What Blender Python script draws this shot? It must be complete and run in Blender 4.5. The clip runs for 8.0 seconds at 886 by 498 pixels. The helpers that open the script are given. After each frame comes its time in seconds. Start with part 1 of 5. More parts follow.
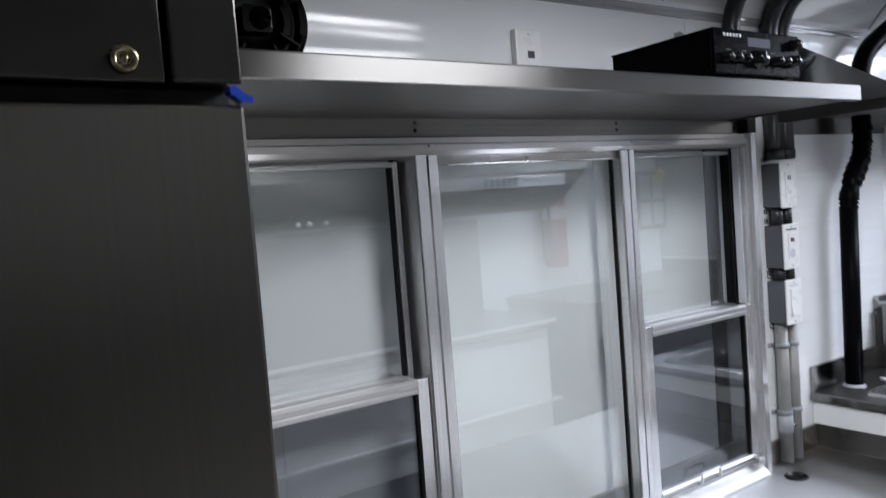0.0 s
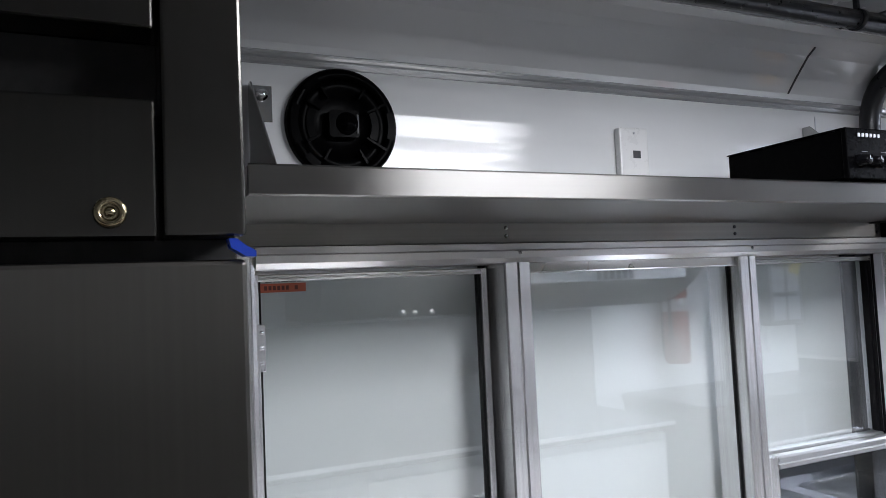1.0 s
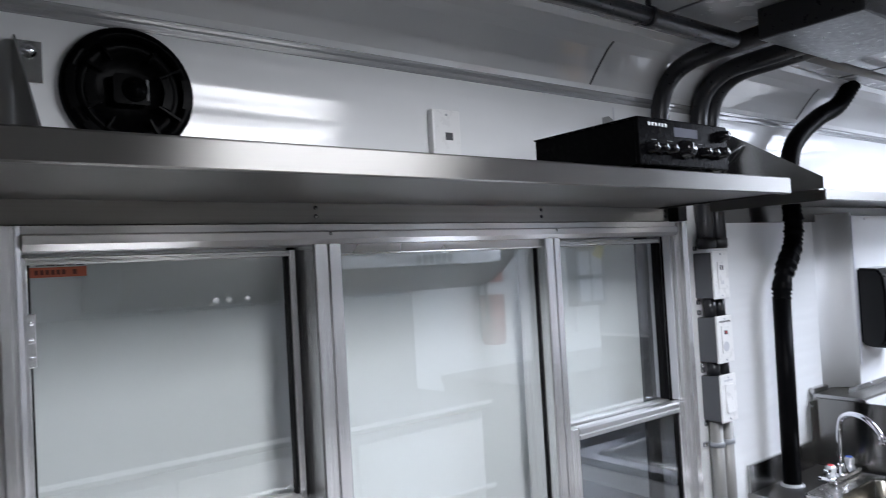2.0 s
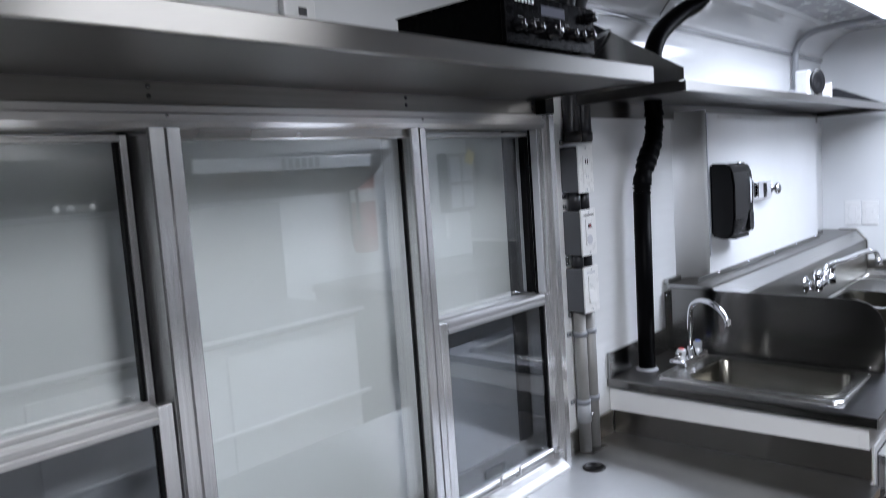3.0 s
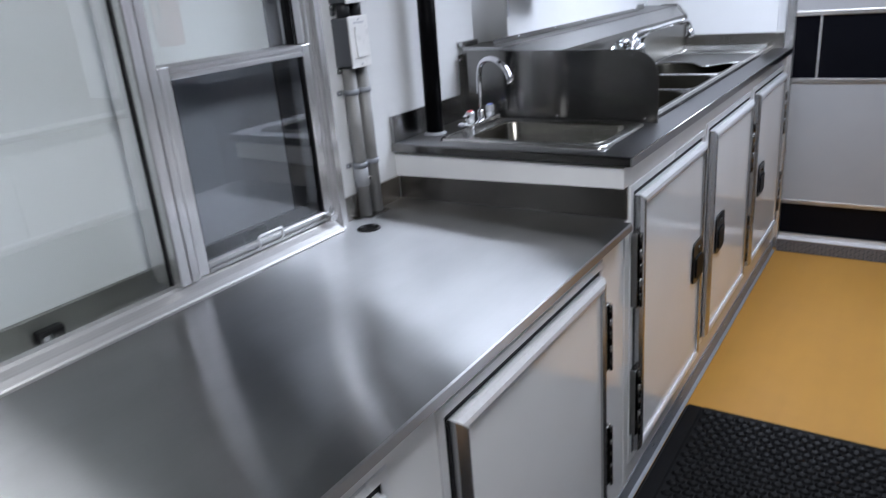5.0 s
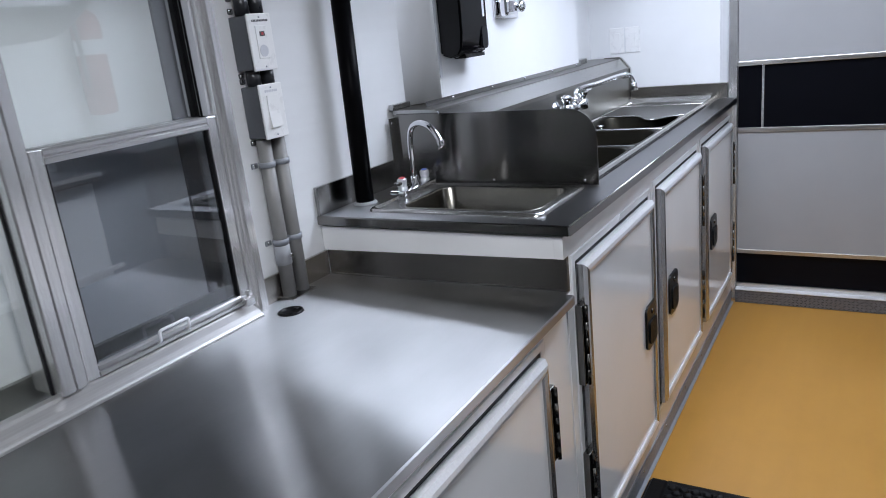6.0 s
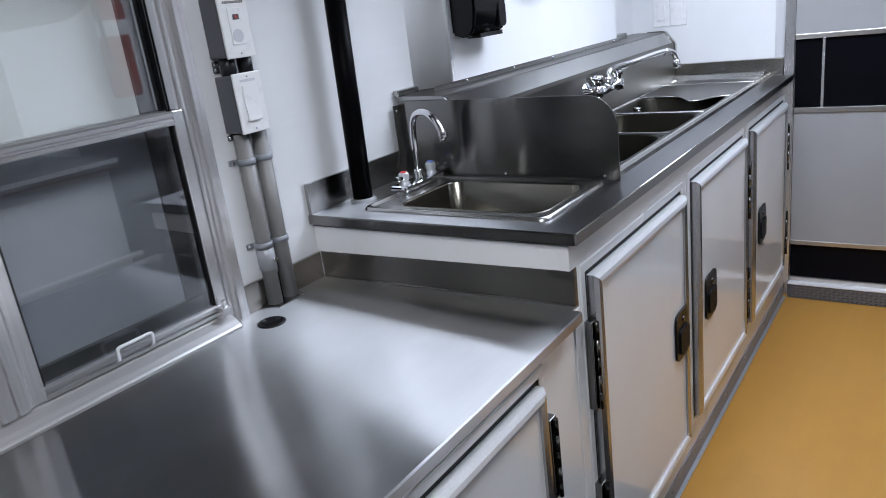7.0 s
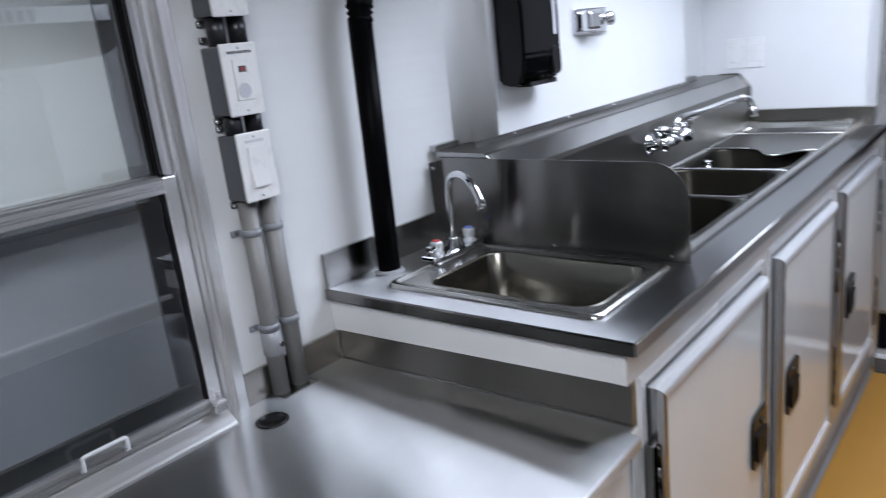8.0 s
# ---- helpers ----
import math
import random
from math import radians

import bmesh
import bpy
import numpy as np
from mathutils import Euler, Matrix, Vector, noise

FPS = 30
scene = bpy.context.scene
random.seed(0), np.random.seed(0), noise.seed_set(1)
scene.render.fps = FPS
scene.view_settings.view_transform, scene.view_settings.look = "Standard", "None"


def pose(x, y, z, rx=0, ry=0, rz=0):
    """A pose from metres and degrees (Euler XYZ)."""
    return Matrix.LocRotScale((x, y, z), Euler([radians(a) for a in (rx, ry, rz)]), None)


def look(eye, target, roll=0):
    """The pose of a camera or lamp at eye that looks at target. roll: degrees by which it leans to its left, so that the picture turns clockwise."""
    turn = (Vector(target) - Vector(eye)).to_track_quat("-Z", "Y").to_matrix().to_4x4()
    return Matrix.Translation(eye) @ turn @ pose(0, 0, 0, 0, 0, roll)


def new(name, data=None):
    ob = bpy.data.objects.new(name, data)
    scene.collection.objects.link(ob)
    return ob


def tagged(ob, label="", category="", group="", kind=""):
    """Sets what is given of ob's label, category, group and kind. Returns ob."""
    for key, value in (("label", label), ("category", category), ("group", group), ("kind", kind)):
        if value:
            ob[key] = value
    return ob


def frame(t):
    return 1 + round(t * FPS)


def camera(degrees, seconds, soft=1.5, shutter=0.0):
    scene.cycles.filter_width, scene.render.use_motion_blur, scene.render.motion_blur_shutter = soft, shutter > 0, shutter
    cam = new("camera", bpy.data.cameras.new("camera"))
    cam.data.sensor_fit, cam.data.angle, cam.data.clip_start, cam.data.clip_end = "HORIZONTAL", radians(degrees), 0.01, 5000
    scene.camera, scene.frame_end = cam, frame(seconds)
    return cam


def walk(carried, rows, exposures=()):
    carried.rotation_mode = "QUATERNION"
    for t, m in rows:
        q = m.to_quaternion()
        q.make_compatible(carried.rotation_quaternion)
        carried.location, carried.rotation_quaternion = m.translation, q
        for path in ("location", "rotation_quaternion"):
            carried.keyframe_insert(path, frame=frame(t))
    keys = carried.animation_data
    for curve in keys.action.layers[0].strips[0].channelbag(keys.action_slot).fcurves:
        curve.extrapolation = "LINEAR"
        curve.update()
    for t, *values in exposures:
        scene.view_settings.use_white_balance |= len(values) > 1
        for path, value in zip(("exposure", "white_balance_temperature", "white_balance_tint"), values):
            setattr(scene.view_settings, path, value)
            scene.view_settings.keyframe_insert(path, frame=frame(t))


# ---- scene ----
cam = camera(62.6, 8.0, soft=0.5, shutter=0.36)

PATH = [
    (0, (1.103, 0.108, 1.515), (-0.559, 1.215, 1.404), -4.4),
    (0.5, (1.088, 0.164, 1.551), (-0.657, 1.142, 1.577), -3.6),
    (0.7, (1.074, 0.183, 1.557), (-0.705, 1.094, 1.636), -3.9),
    (1, (1.06, 0.202, 1.568), (-0.756, 1.032, 1.686), -2.6),
    (1.2, (1.051, 0.208, 1.568), (-0.750, 1.069, 1.681), -2.5),
    (1.5, (1.047, 0.223, 1.569), (-0.653, 1.273, 1.653), -2.1),
    (1.7, (1.049, 0.233, 1.567), (-0.593, 1.371, 1.647), -2.2),
    (2.8, (1.0, 0.284, 1.528), (-0.378, 1.73, 1.429), -4.1),
    (3, (1.001, 0.304, 1.515), (-0.345, 1.77, 1.316), -4.0),
    (3.2, (1.005, 0.318, 1.476), (-0.372, 1.739, 1.185), -4.2),
    (3.5, (1.027, 0.344, 1.413), (-0.342, 1.725, 0.948), -5.1),
    (3.7, (1.043, 0.360, 1.371), (-0.320, 1.706, 0.796), -5.5),
    (4, (1.1, 0.382, 1.316), (-0.191, 1.685, 0.519), -6.3),
    (4.2, (1.111, 0.418, 1.306), (-0.133, 1.706, 0.415), -6.9),
    (4.5, (1.145, 0.442, 1.305), (-0.041, 1.837, 0.499), -6.3),
    (4.7, (1.164, 0.470, 1.310), (0.034, 1.923, 0.526), -5.8),
    (5, (1.174, 0.526, 1.319), (0.107, 2.072, 0.631), -4.9),
    (5.2, (1.172, 0.555, 1.311), (0.142, 2.148, 0.676), -4.7),
    (6.3, (1.168, 0.772, 1.327), (0.139, 2.395, 0.774), -7.2),
    (6.5, (1.182, 0.82, 1.326), (0.105, 2.407, 0.758), -7.6),
    (7, (1.181, 0.923, 1.326), (0.054, 2.456, 0.71), -7.3),
    (7.5, (1.104, 1.028, 1.339), (-0.014, 2.584, 0.763), -6.6),
    (7.7, (1.082, 1.077, 1.349), (-0.032, 2.640, 0.786), -6.6),
    (8, (1.071, 1.155, 1.365), (-0.18, 2.62, 0.829), -6.6),
]
EXPOSURE = [(0.0, 0.3, 6650, 10), (0.5, 0.5, 6650, 10), (1.0, 0.6, 6650, 10), (1.6, 0.6, 6620, 10), (2.8, 0.16, 6540, 10), (3.0, 0.06, 6540, 10), (3.5, -0.21, 6550, 10), (4.0, -0.43, 6600, 10), (4.5, -0.15, 6650, 10), (5.0, 0.0, 6500, 10), (8.0, 0.0, 6500, 10)]
walk(cam, [(t, look(eye, target, roll)) for t, eye, target, roll in PATH], EXPOSURE)

# ---- light ----
LED_COLOR = (0.885, 0.975, 1.17)
LED_WARMER = (0.95, 0.985, 1.07)
LED_REAR, LED_FRONT = 13.0, 25.0
REAR_LIGHT = (0.345, 1.30, 2.62, 3.62)
FRONT_LIGHT = (0.76, 1.18, 0.78, 1.38)
world = bpy.data.worlds.new("world")
scene.world = world
world.use_nodes = True
world.node_tree.nodes["Background"].inputs["Strength"].default_value = 0.0

# ---- helpers of this scene ----
def base(bm, ob_name, material):
    me = bpy.data.meshes.new(ob_name)
    bm.normal_update()
    bm.to_mesh(me)
    bm.free()
    me.materials.append(material)
    return me


def thing(name, loc, label, category, group="", kind=""):
    ob = new(name)
    ob.location = loc
    ob.empty_display_size = 0.05
    return tagged(ob, label, category, group, kind)


def part(name, bm, material, parent, label=""):
    ob = new(name, base(bm, name, material))
    ob.parent = parent
    if parent.data is None:
        ob.matrix_parent_inverse = Matrix.Translation(-parent.location)
    return tagged(ob, label)


def solo(name, bm, material, label="", category="", group="", kind=""):
    return tagged(new(name, base(bm, name, material)), label, category, group, kind)


def box(a, b, bevel=0.0, bm=None, seg=2):
    """An upright block from corner a to corner b, its edges rounded by bevel."""
    out = bm or bmesh.new()
    one = bmesh.new()
    bmesh.ops.create_cube(one, size=1)
    for v in one.verts:
        v.co = [(a[i] + b[i]) / 2 + v.co[i] * (b[i] - a[i]) for i in range(3)]
    if bevel:
        bmesh.ops.bevel(one, geom=one.edges[:], offset=bevel, segments=seg, affect="EDGES", profile=0.5)
        for f in one.faces:
            f.smooth = False
    join(out, one)
    return out


def join(out, one):
    one.verts.index_update()
    vs = [out.verts.new(v.co) for v in one.verts]
    for f in one.faces:
        try:
            g = out.faces.new([vs[v.index] for v in f.verts])
            g.smooth = f.smooth
        except ValueError:
            pass
    one.free()


def boxes(*pairs, bevel=0.0):
    bm = bmesh.new()
    for a, b in pairs:
        box(a, b, bevel, bm)
    return bm


def prism(outline, axis, lo, hi, bm=None):
    """A flat outline carried along an axis. axis x: outline (y, z); y: (x, z); z: (x, y)."""
    bm = bm or bmesh.new()

    def at(p, h):
        return {"x": (h, p[0], p[1]), "y": (p[0], h, p[1]), "z": (p[0], p[1], h)}[axis]
    a = [bm.verts.new(at(p, lo)) for p in outline]
    b = [bm.verts.new(at(p, hi)) for p in outline]
    n = len(outline)
    made = [bm.faces.new(a), bm.faces.new(b)]
    for i in range(n):
        made.append(bm.faces.new((a[i], a[(i + 1) % n], b[(i + 1) % n], b[i])))
    bmesh.ops.recalc_face_normals(bm, faces=made)
    return bm


def tube(points, radius, bm=None, sides=16, ridge=0.0, ridge_step=0.012, caps=True):
    """A round tube along points; ridge makes it a ribbed hose."""
    bm = bm or bmesh.new()
    pts = [Vector(p) for p in points]
    rings, up = [], None
    for i, p in enumerate(pts):
        d = (pts[min(i + 1, len(pts) - 1)] - pts[max(i - 1, 0)]).normalized()
        if up is None:
            up = d.orthogonal().normalized()
        up = (up - d * up.dot(d)).normalized()
        side = d.cross(up)
        r = radius[i] if isinstance(radius, (list, tuple)) else radius
        if ridge and i % 2:
            r += ridge
        rings.append([bm.verts.new(p + r * (math.cos(2 * math.pi * k / sides) * up + math.sin(2 * math.pi * k / sides) * side)) for k in range(sides)])
    for a, b in zip(rings, rings[1:]):
        for k in range(sides):
            bm.faces.new((a[k], a[(k + 1) % sides], b[(k + 1) % sides], b[k])).smooth = True
    if caps:
        bm.faces.new(rings[0][::-1])
        bm.faces.new(rings[-1])
    return bm


def curve_points(knots, step=0.01):
    """A smooth line through the knots (Catmull-Rom)."""
    k = [Vector(p) for p in knots]
    k = [2 * k[0] - k[1]] + k + [2 * k[-1] - k[-2]]
    out = []
    for a, b, c, d in zip(k, k[1:], k[2:], k[3:]):
        n = max(2, int((c - b).length / step))
        for i in range(n):
            t = i / n
            out.append(0.5 * (2 * b + (c - a) * t + (2 * a - 5 * b + 4 * c - d) * t * t + (3 * b - a - 3 * c + d) * t ** 3))
    out.append(k[-2])
    return out


def bend(a, corner, b, r, n=8):
    """a to b by way of a rounded corner."""
    a, c, b = Vector(a), Vector(corner), Vector(b)
    u, v = (a - c).normalized(), (b - c).normalized()
    p, q = c + u * r, c + v * r
    mid = [p * (1 - t) ** 2 + 2 * c * t * (1 - t) + q * t * t for t in [i / n for i in range(n + 1)]]
    return [a] + mid + [b]


def disc(centre, normal, radius, thick, bm=None, sides=24):
    c, n = Vector(centre), Vector(normal).normalized()
    return tube([c, c + n * thick], radius, bm, sides)


def lathe(centre, normal, profile, bm=None, sides=32):
    """Turned round the normal through centre; profile: (radius, height)."""
    c, n = Vector(centre), Vector(normal).normalized()
    bm = bm or bmesh.new()
    u = n.orthogonal().normalized()
    w = n.cross(u)
    rings = []
    for r, h in profile:
        rings.append([bm.verts.new(c + n * h + max(r, 1e-4) * (math.cos(2 * math.pi * k / sides) * u + math.sin(2 * math.pi * k / sides) * w)) for k in range(sides)])
    for a, b in zip(rings, rings[1:]):
        for k in range(sides):
            bm.faces.new((a[k], a[(k + 1) % sides], b[(k + 1) % sides], b[k])).smooth = True
    return bm


def round_rect(x0, x1, y0, y1, r, n=6):
    pts = []
    for cx, cy, a in ((x1 - r, y1 - r, 0), (x0 + r, y1 - r, 90), (x0 + r, y0 + r, 180), (x1 - r, y0 + r, 270)):
        for i in range(n + 1):
            t = radians(a + 90 * i / n)
            pts.append((cx + r * math.cos(t), cy + r * math.sin(t)))
    return pts


def loft(levels, bm=None, close=True, flip=False):
    """Rings of equal length one after another, the last one closed."""
    bm = bm or bmesh.new()
    rings = [[bm.verts.new(p) for p in ring] for ring in levels]
    n = len(rings[0])
    for a, b in zip(rings, rings[1:]):
        for k in range(n):
            bm.faces.new((a[k], a[(k + 1) % n], b[(k + 1) % n], b[k])).smooth = True
    if close:
        bm.faces.new(rings[-1])
    return bm


def basin(x0, x1, y0, y1, top, depth, r, wall=0.012):
    """A bowl with rounded corners, a rolled rim and thickness."""
    def ring(inset, z, rr):
        return [(x, y, z) for x, y in round_rect(x0 + inset, x1 - inset, y0 + inset, y1 - inset, max(rr, 0.004))]
    lv = [ring(-wall, top - depth - 0.01, r + wall), ring(-wall, top - 0.002, r + wall), ring(-0.004, top, r + 0.004), ring(0.0, top - 0.004, r),
          ring(0.006, top - depth + 0.03, r), ring(0.014, top - depth + 0.008, r), ring(0.034, top - depth, r)]
    return loft(lv)


def ring_frame(x0, x1, y0, y1, z0, z1, w):
    """A flat rectangular surround in one piece, w wide, facing x."""
    out = [(y0, z0), (y1, z0), (y1, z1), (y0, z1)]
    inn = [(y0 + w, z0 + w), (y1 - w, z0 + w), (y1 - w, z1 - w), (y0 + w, z1 - w)]
    bm = loft([[(x0, *p) for p in inn], [(x0, *p) for p in out], [(x1 - 0.002, *p) for p in out], [(x1, p[0] + (0.002 if p[0] == y0 else -0.002), p[1] + (0.002 if p[1] == z0 else -0.002)) for p in out],
               [(x1, *p) for p in inn], [(x0, *p) for p in inn]], close=False)
    bmesh.ops.remove_doubles(bm, verts=bm.verts[:], dist=1e-6)
    bmesh.ops.recalc_face_normals(bm, faces=bm.faces[:])
    for f in bm.faces:
        f.smooth = False
    return bm


def pierced_sheet(xs, ys, z0, z1, holes):
    """A flat sheet in one piece on the given breaks, with some cells left out."""
    bm = bmesh.new()
    lo = {(i, j): bm.verts.new((x, y, z0)) for i, x in enumerate(xs) for j, y in enumerate(ys)}
    hi = {(i, j): bm.verts.new((x, y, z1)) for i, x in enumerate(xs) for j, y in enumerate(ys)}
    cells = [(i, j) for i in range(len(xs) - 1) for j in range(len(ys) - 1) if (i, j) not in holes]
    for i, j in cells:
        q = [(i, j), (i + 1, j), (i + 1, j + 1), (i, j + 1)]
        bm.faces.new([hi[k] for k in q])
        bm.faces.new([lo[k] for k in q][::-1])
        for (a, e), (di, dj) in zip(zip(q, q[1:] + q[:1]), ((0, -1), (1, 0), (0, 1), (-1, 0))):
            if (i + di, j + dj) not in cells:
                bm.faces.new((lo[a], lo[e], hi[e], hi[a]))
    for v in [v for v in bm.verts if not v.link_faces]:
        bm.verts.remove(v)
    return bm


def screw(c, n, r=0.004):
    return lathe(c, n, [(r, 0), (r, 0.0012), (r * 0.75, 0.0022), (r * 0.3, 0.0026), (0, 0.0026)], sides=10)


# ---- materials ----
def nodes_of(name):
    m = bpy.data.materials.new(name)
    m.use_nodes = True
    nt = m.node_tree
    return m, nt, nt.nodes["Principled BSDF"]


def link(nt, a, b):
    nt.links.new(a, b)


def coords(nt, scale=(1, 1, 1)):
    tc = nt.nodes.new("ShaderNodeTexCoord")
    mp = nt.nodes.new("ShaderNodeMapping")
    mp.inputs["Scale"].default_value = scale
    link(nt, tc.outputs["Object"], mp.inputs["Vector"])
    return mp.outputs["Vector"]


def noise_of(nt, scale, size=(1, 1, 1), detail=4, rough=0.55):
    n = nt.nodes.new("ShaderNodeTexNoise")
    n.inputs["Scale"].default_value = scale
    n.inputs["Detail"].default_value = detail
    n.inputs["Roughness"].default_value = rough
    link(nt, coords(nt, size), n.inputs["Vector"])
    return n.outputs["Fac"]


def span(nt, value, lo, hi, a=0.3, b=0.7):
    r = nt.nodes.new("ShaderNodeMapRange")
    for key, v in zip(("From Min", "From Max", "To Min", "To Max"), (a, b, lo, hi)):
        r.inputs[key].default_value = v
    link(nt, value, r.inputs["Value"])
    return r.outputs["Result"]


def mixed(nt, fac, c1, c2):
    m = nt.nodes.new("ShaderNodeMix")
    m.data_type = "RGBA"
    m.inputs["A"].default_value = (*c1, 1)
    m.inputs["B"].default_value = (*c2, 1)
    link(nt, fac, m.inputs["Factor"])
    return m.outputs["Result"]


def bumped(nt, bsdf, height, strength, distance=0.001):
    b = nt.nodes.new("ShaderNodeBump")
    b.inputs["Strength"].default_value = strength
    b.inputs["Distance"].default_value = distance
    link(nt, height, b.inputs["Height"])
    link(nt, b.outputs["Normal"], bsdf.inputs["Normal"])


def surface(name, color, rough, metal=0.0, vary=0.08, grain=60, bump=0.05, coat=0.0, spec=0.5, buckle=None):
    """A plain surface with soft stains and fine grain."""
    m, nt, p = nodes_of(name)
    big = noise_of(nt, 3.0)
    fine = noise_of(nt, grain, detail=6)
    dark = tuple(c * (1 - vary) for c in color)
    light = tuple(min(1, c * (1 + vary)) for c in color)
    link(nt, mixed(nt, span(nt, big, 0, 1), dark, light), p.inputs["Base Color"])
    link(nt, span(nt, fine, max(0.02, rough * 0.8), min(1, rough * 1.2)), p.inputs["Roughness"])
    p.inputs["Metallic"].default_value = metal
    p.inputs["Coat Weight"].default_value = coat
    p.inputs["Specular IOR Level"].default_value = spec
    if buckle:
        bumped(nt, p, noise_of(nt, 1.0, buckle, detail=1), bump, 0.003)
    elif bump:
        bumped(nt, p, fine, bump)
    return m


def brushed(name, color, rough, axis, aniso=0.85, stain=0.15, metal=1.0, lines=0.03):
    """Brushed metal, its grain along the axis, with smears and wear."""
    m, nt, p = nodes_of(name)
    stretch = tuple(1.2 if k else 220 for k in axis)
    streak = noise_of(nt, 1.0, stretch, detail=1)
    smear = noise_of(nt, 2.2, detail=1)
    link(nt, span(nt, smear, rough * (1 - 2 * stain), rough * (1 + 2 * stain), 0.0, 1.0), p.inputs["Roughness"])
    link(nt, mixed(nt, span(nt, streak, 0, 1, 0.0, 1.0), tuple(c * (1 - lines) for c in color), tuple(min(1, c * (1 + lines)) for c in color)), p.inputs["Base Color"])
    p.inputs["Metallic"].default_value = metal
    if aniso:
        geo = nt.nodes.new("ShaderNodeNewGeometry")
        cross = nt.nodes.new("ShaderNodeVectorMath")
        cross.operation = "CROSS_PRODUCT"
        cross.inputs[1].default_value = axis
        link(nt, geo.outputs["Normal"], cross.inputs[0])
        safe = nt.nodes.new("ShaderNodeVectorMath")
        safe.operation = "ADD"
        safe.inputs[1].default_value = (0.011, 0.017, 0.013)
        link(nt, cross.outputs[0], safe.inputs[0])
        link(nt, safe.outputs[0], p.inputs["Tangent"])
        p.inputs["Anisotropic"].default_value = aniso
    return m


def grained(name, color, lobes, axis, wave=0.003, wear=0.0):
    """Sheet steel with long brushing along the axis; lobes: (spread across the grain, spread along it, share)."""
    m = bpy.data.materials.new(name)
    m.use_nodes = True
    nt = m.node_tree
    nt.nodes.clear()
    out = nt.nodes.new("ShaderNodeOutputMaterial")
    streak = noise_of(nt, 1.0, tuple(1.0 if k else 160 for k in axis), detail=2)
    smear = noise_of(nt, 2.4, detail=3)
    tint = mixed(nt, span(nt, streak, 0, 1, 0.0, 1.0), tuple(c * 0.985 for c in color), tuple(c * 1.015 for c in color))
    if wear:
        rub = nt.nodes.new("ShaderNodeMix")
        rub.data_type, rub.blend_type = "RGBA", "MULTIPLY"
        rub.inputs[0].default_value = 1.0
        link(nt, tint, rub.inputs[6])
        link(nt, mixed(nt, span(nt, noise_of(nt, 5.0, (1.6, 0.8, 1.0), detail=3, rough=0.5), 0, 1, 0.0, 1.0), (1 - wear,) * 3, (1 + wear,) * 3), rub.inputs[7])
        tint = rub.outputs[2]
    geo = nt.nodes.new("ShaderNodeNewGeometry")
    cross = nt.nodes.new("ShaderNodeVectorMath")
    cross.operation = "CROSS_PRODUCT"
    cross.inputs[1].default_value = axis
    link(nt, geo.outputs["Normal"], cross.inputs[0])
    safe = nt.nodes.new("ShaderNodeVectorMath")
    safe.operation = "ADD"
    safe.inputs[1].default_value = (0.011, 0.017, 0.013)
    link(nt, cross.outputs[0], safe.inputs[0])
    buckle = nt.nodes.new("ShaderNodeBump")
    buckle.inputs["Strength"].default_value = 1.0
    buckle.inputs["Distance"].default_value = wave
    link(nt, noise_of(nt, 2.6, (1.6, 0.8, 1.0), detail=1), buckle.inputs["Height"])
    last = None
    for across, along, share in lobes:
        g = nt.nodes.new("ShaderNodeBsdfAnisotropic")
        rough = math.sqrt(math.sqrt(across * along))
        link(nt, span(nt, smear, rough * 0.86, rough * 1.14, 0.0, 1.0), g.inputs["Roughness"])
        g.inputs["Anisotropy"].default_value = math.sqrt(along / across) - 1
        link(nt, tint, g.inputs["Color"])
        link(nt, safe.outputs[0], g.inputs["Tangent"])
        link(nt, buckle.outputs[0], g.inputs["Normal"])
        if last is None:
            last = g.outputs[0]
        else:
            mix = nt.nodes.new("ShaderNodeMixShader")
            mix.inputs[0].default_value = share
            link(nt, last, mix.inputs[1])
            link(nt, g.outputs[0], mix.inputs[2])
            last = mix.outputs[0]
    link(nt, last, out.inputs["Surface"])
    return m


AX, AY, AZ = (1, 0, 0), (0, 1, 0), (0, 0, 1)
STEEL_Y = brushed("steel_brushed_lengthwise", (0.38, 0.378, 0.372), 0.22, AY, 0.92, 0.05)
STEEL_Z = brushed("steel_brushed_upright", (0.36, 0.36, 0.355), 0.22, AZ, 0.88, 0.06)
# Guard colour lowered for the dark window that the steel mirrors.
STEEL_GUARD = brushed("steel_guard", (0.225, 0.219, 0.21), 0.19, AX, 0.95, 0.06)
# Splash and drainboard colour lowered to hold down lamp and wall reflections.
STEEL_SINK_DIM = brushed("steel_sink_unit_dim", (0.145, 0.141, 0.128), 0.325, AY, 0.7, 0.05)
STEEL_SPLASH = brushed("steel_upstand", (0.37, 0.35, 0.322), 0.22, AX, 0.9, 0.12, 1.0, 0.1)
STEEL_X = brushed("steel_brushed_across", (0.42, 0.42, 0.415), 0.22, AX, 0.88, 0.06)
STEEL_TOP = grained("steel_worktop", (0.42, 0.42, 0.422), ((0.45, 0.016, 1.0), (0.10, 0.012, 0.48)), AY, 0.005, 0.16)
STEEL_RAISED = grained("steel_sink_top", (0.41, 0.412, 0.42), ((0.5, 0.016, 1.0), (0.10, 0.012, 0.46)), AY, 0.005)
STEEL_LIP = grained("steel_folded_edge", (0.60, 0.598, 0.60), ((0.55, 0.03, 1.0), (0.12, 0.02, 0.4)), AY)
# Shelf and strip colours lowered for the dim reflections under the shelf.
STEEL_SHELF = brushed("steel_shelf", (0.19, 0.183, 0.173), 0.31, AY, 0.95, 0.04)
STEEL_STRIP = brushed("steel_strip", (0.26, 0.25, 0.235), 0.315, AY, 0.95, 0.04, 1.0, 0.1)
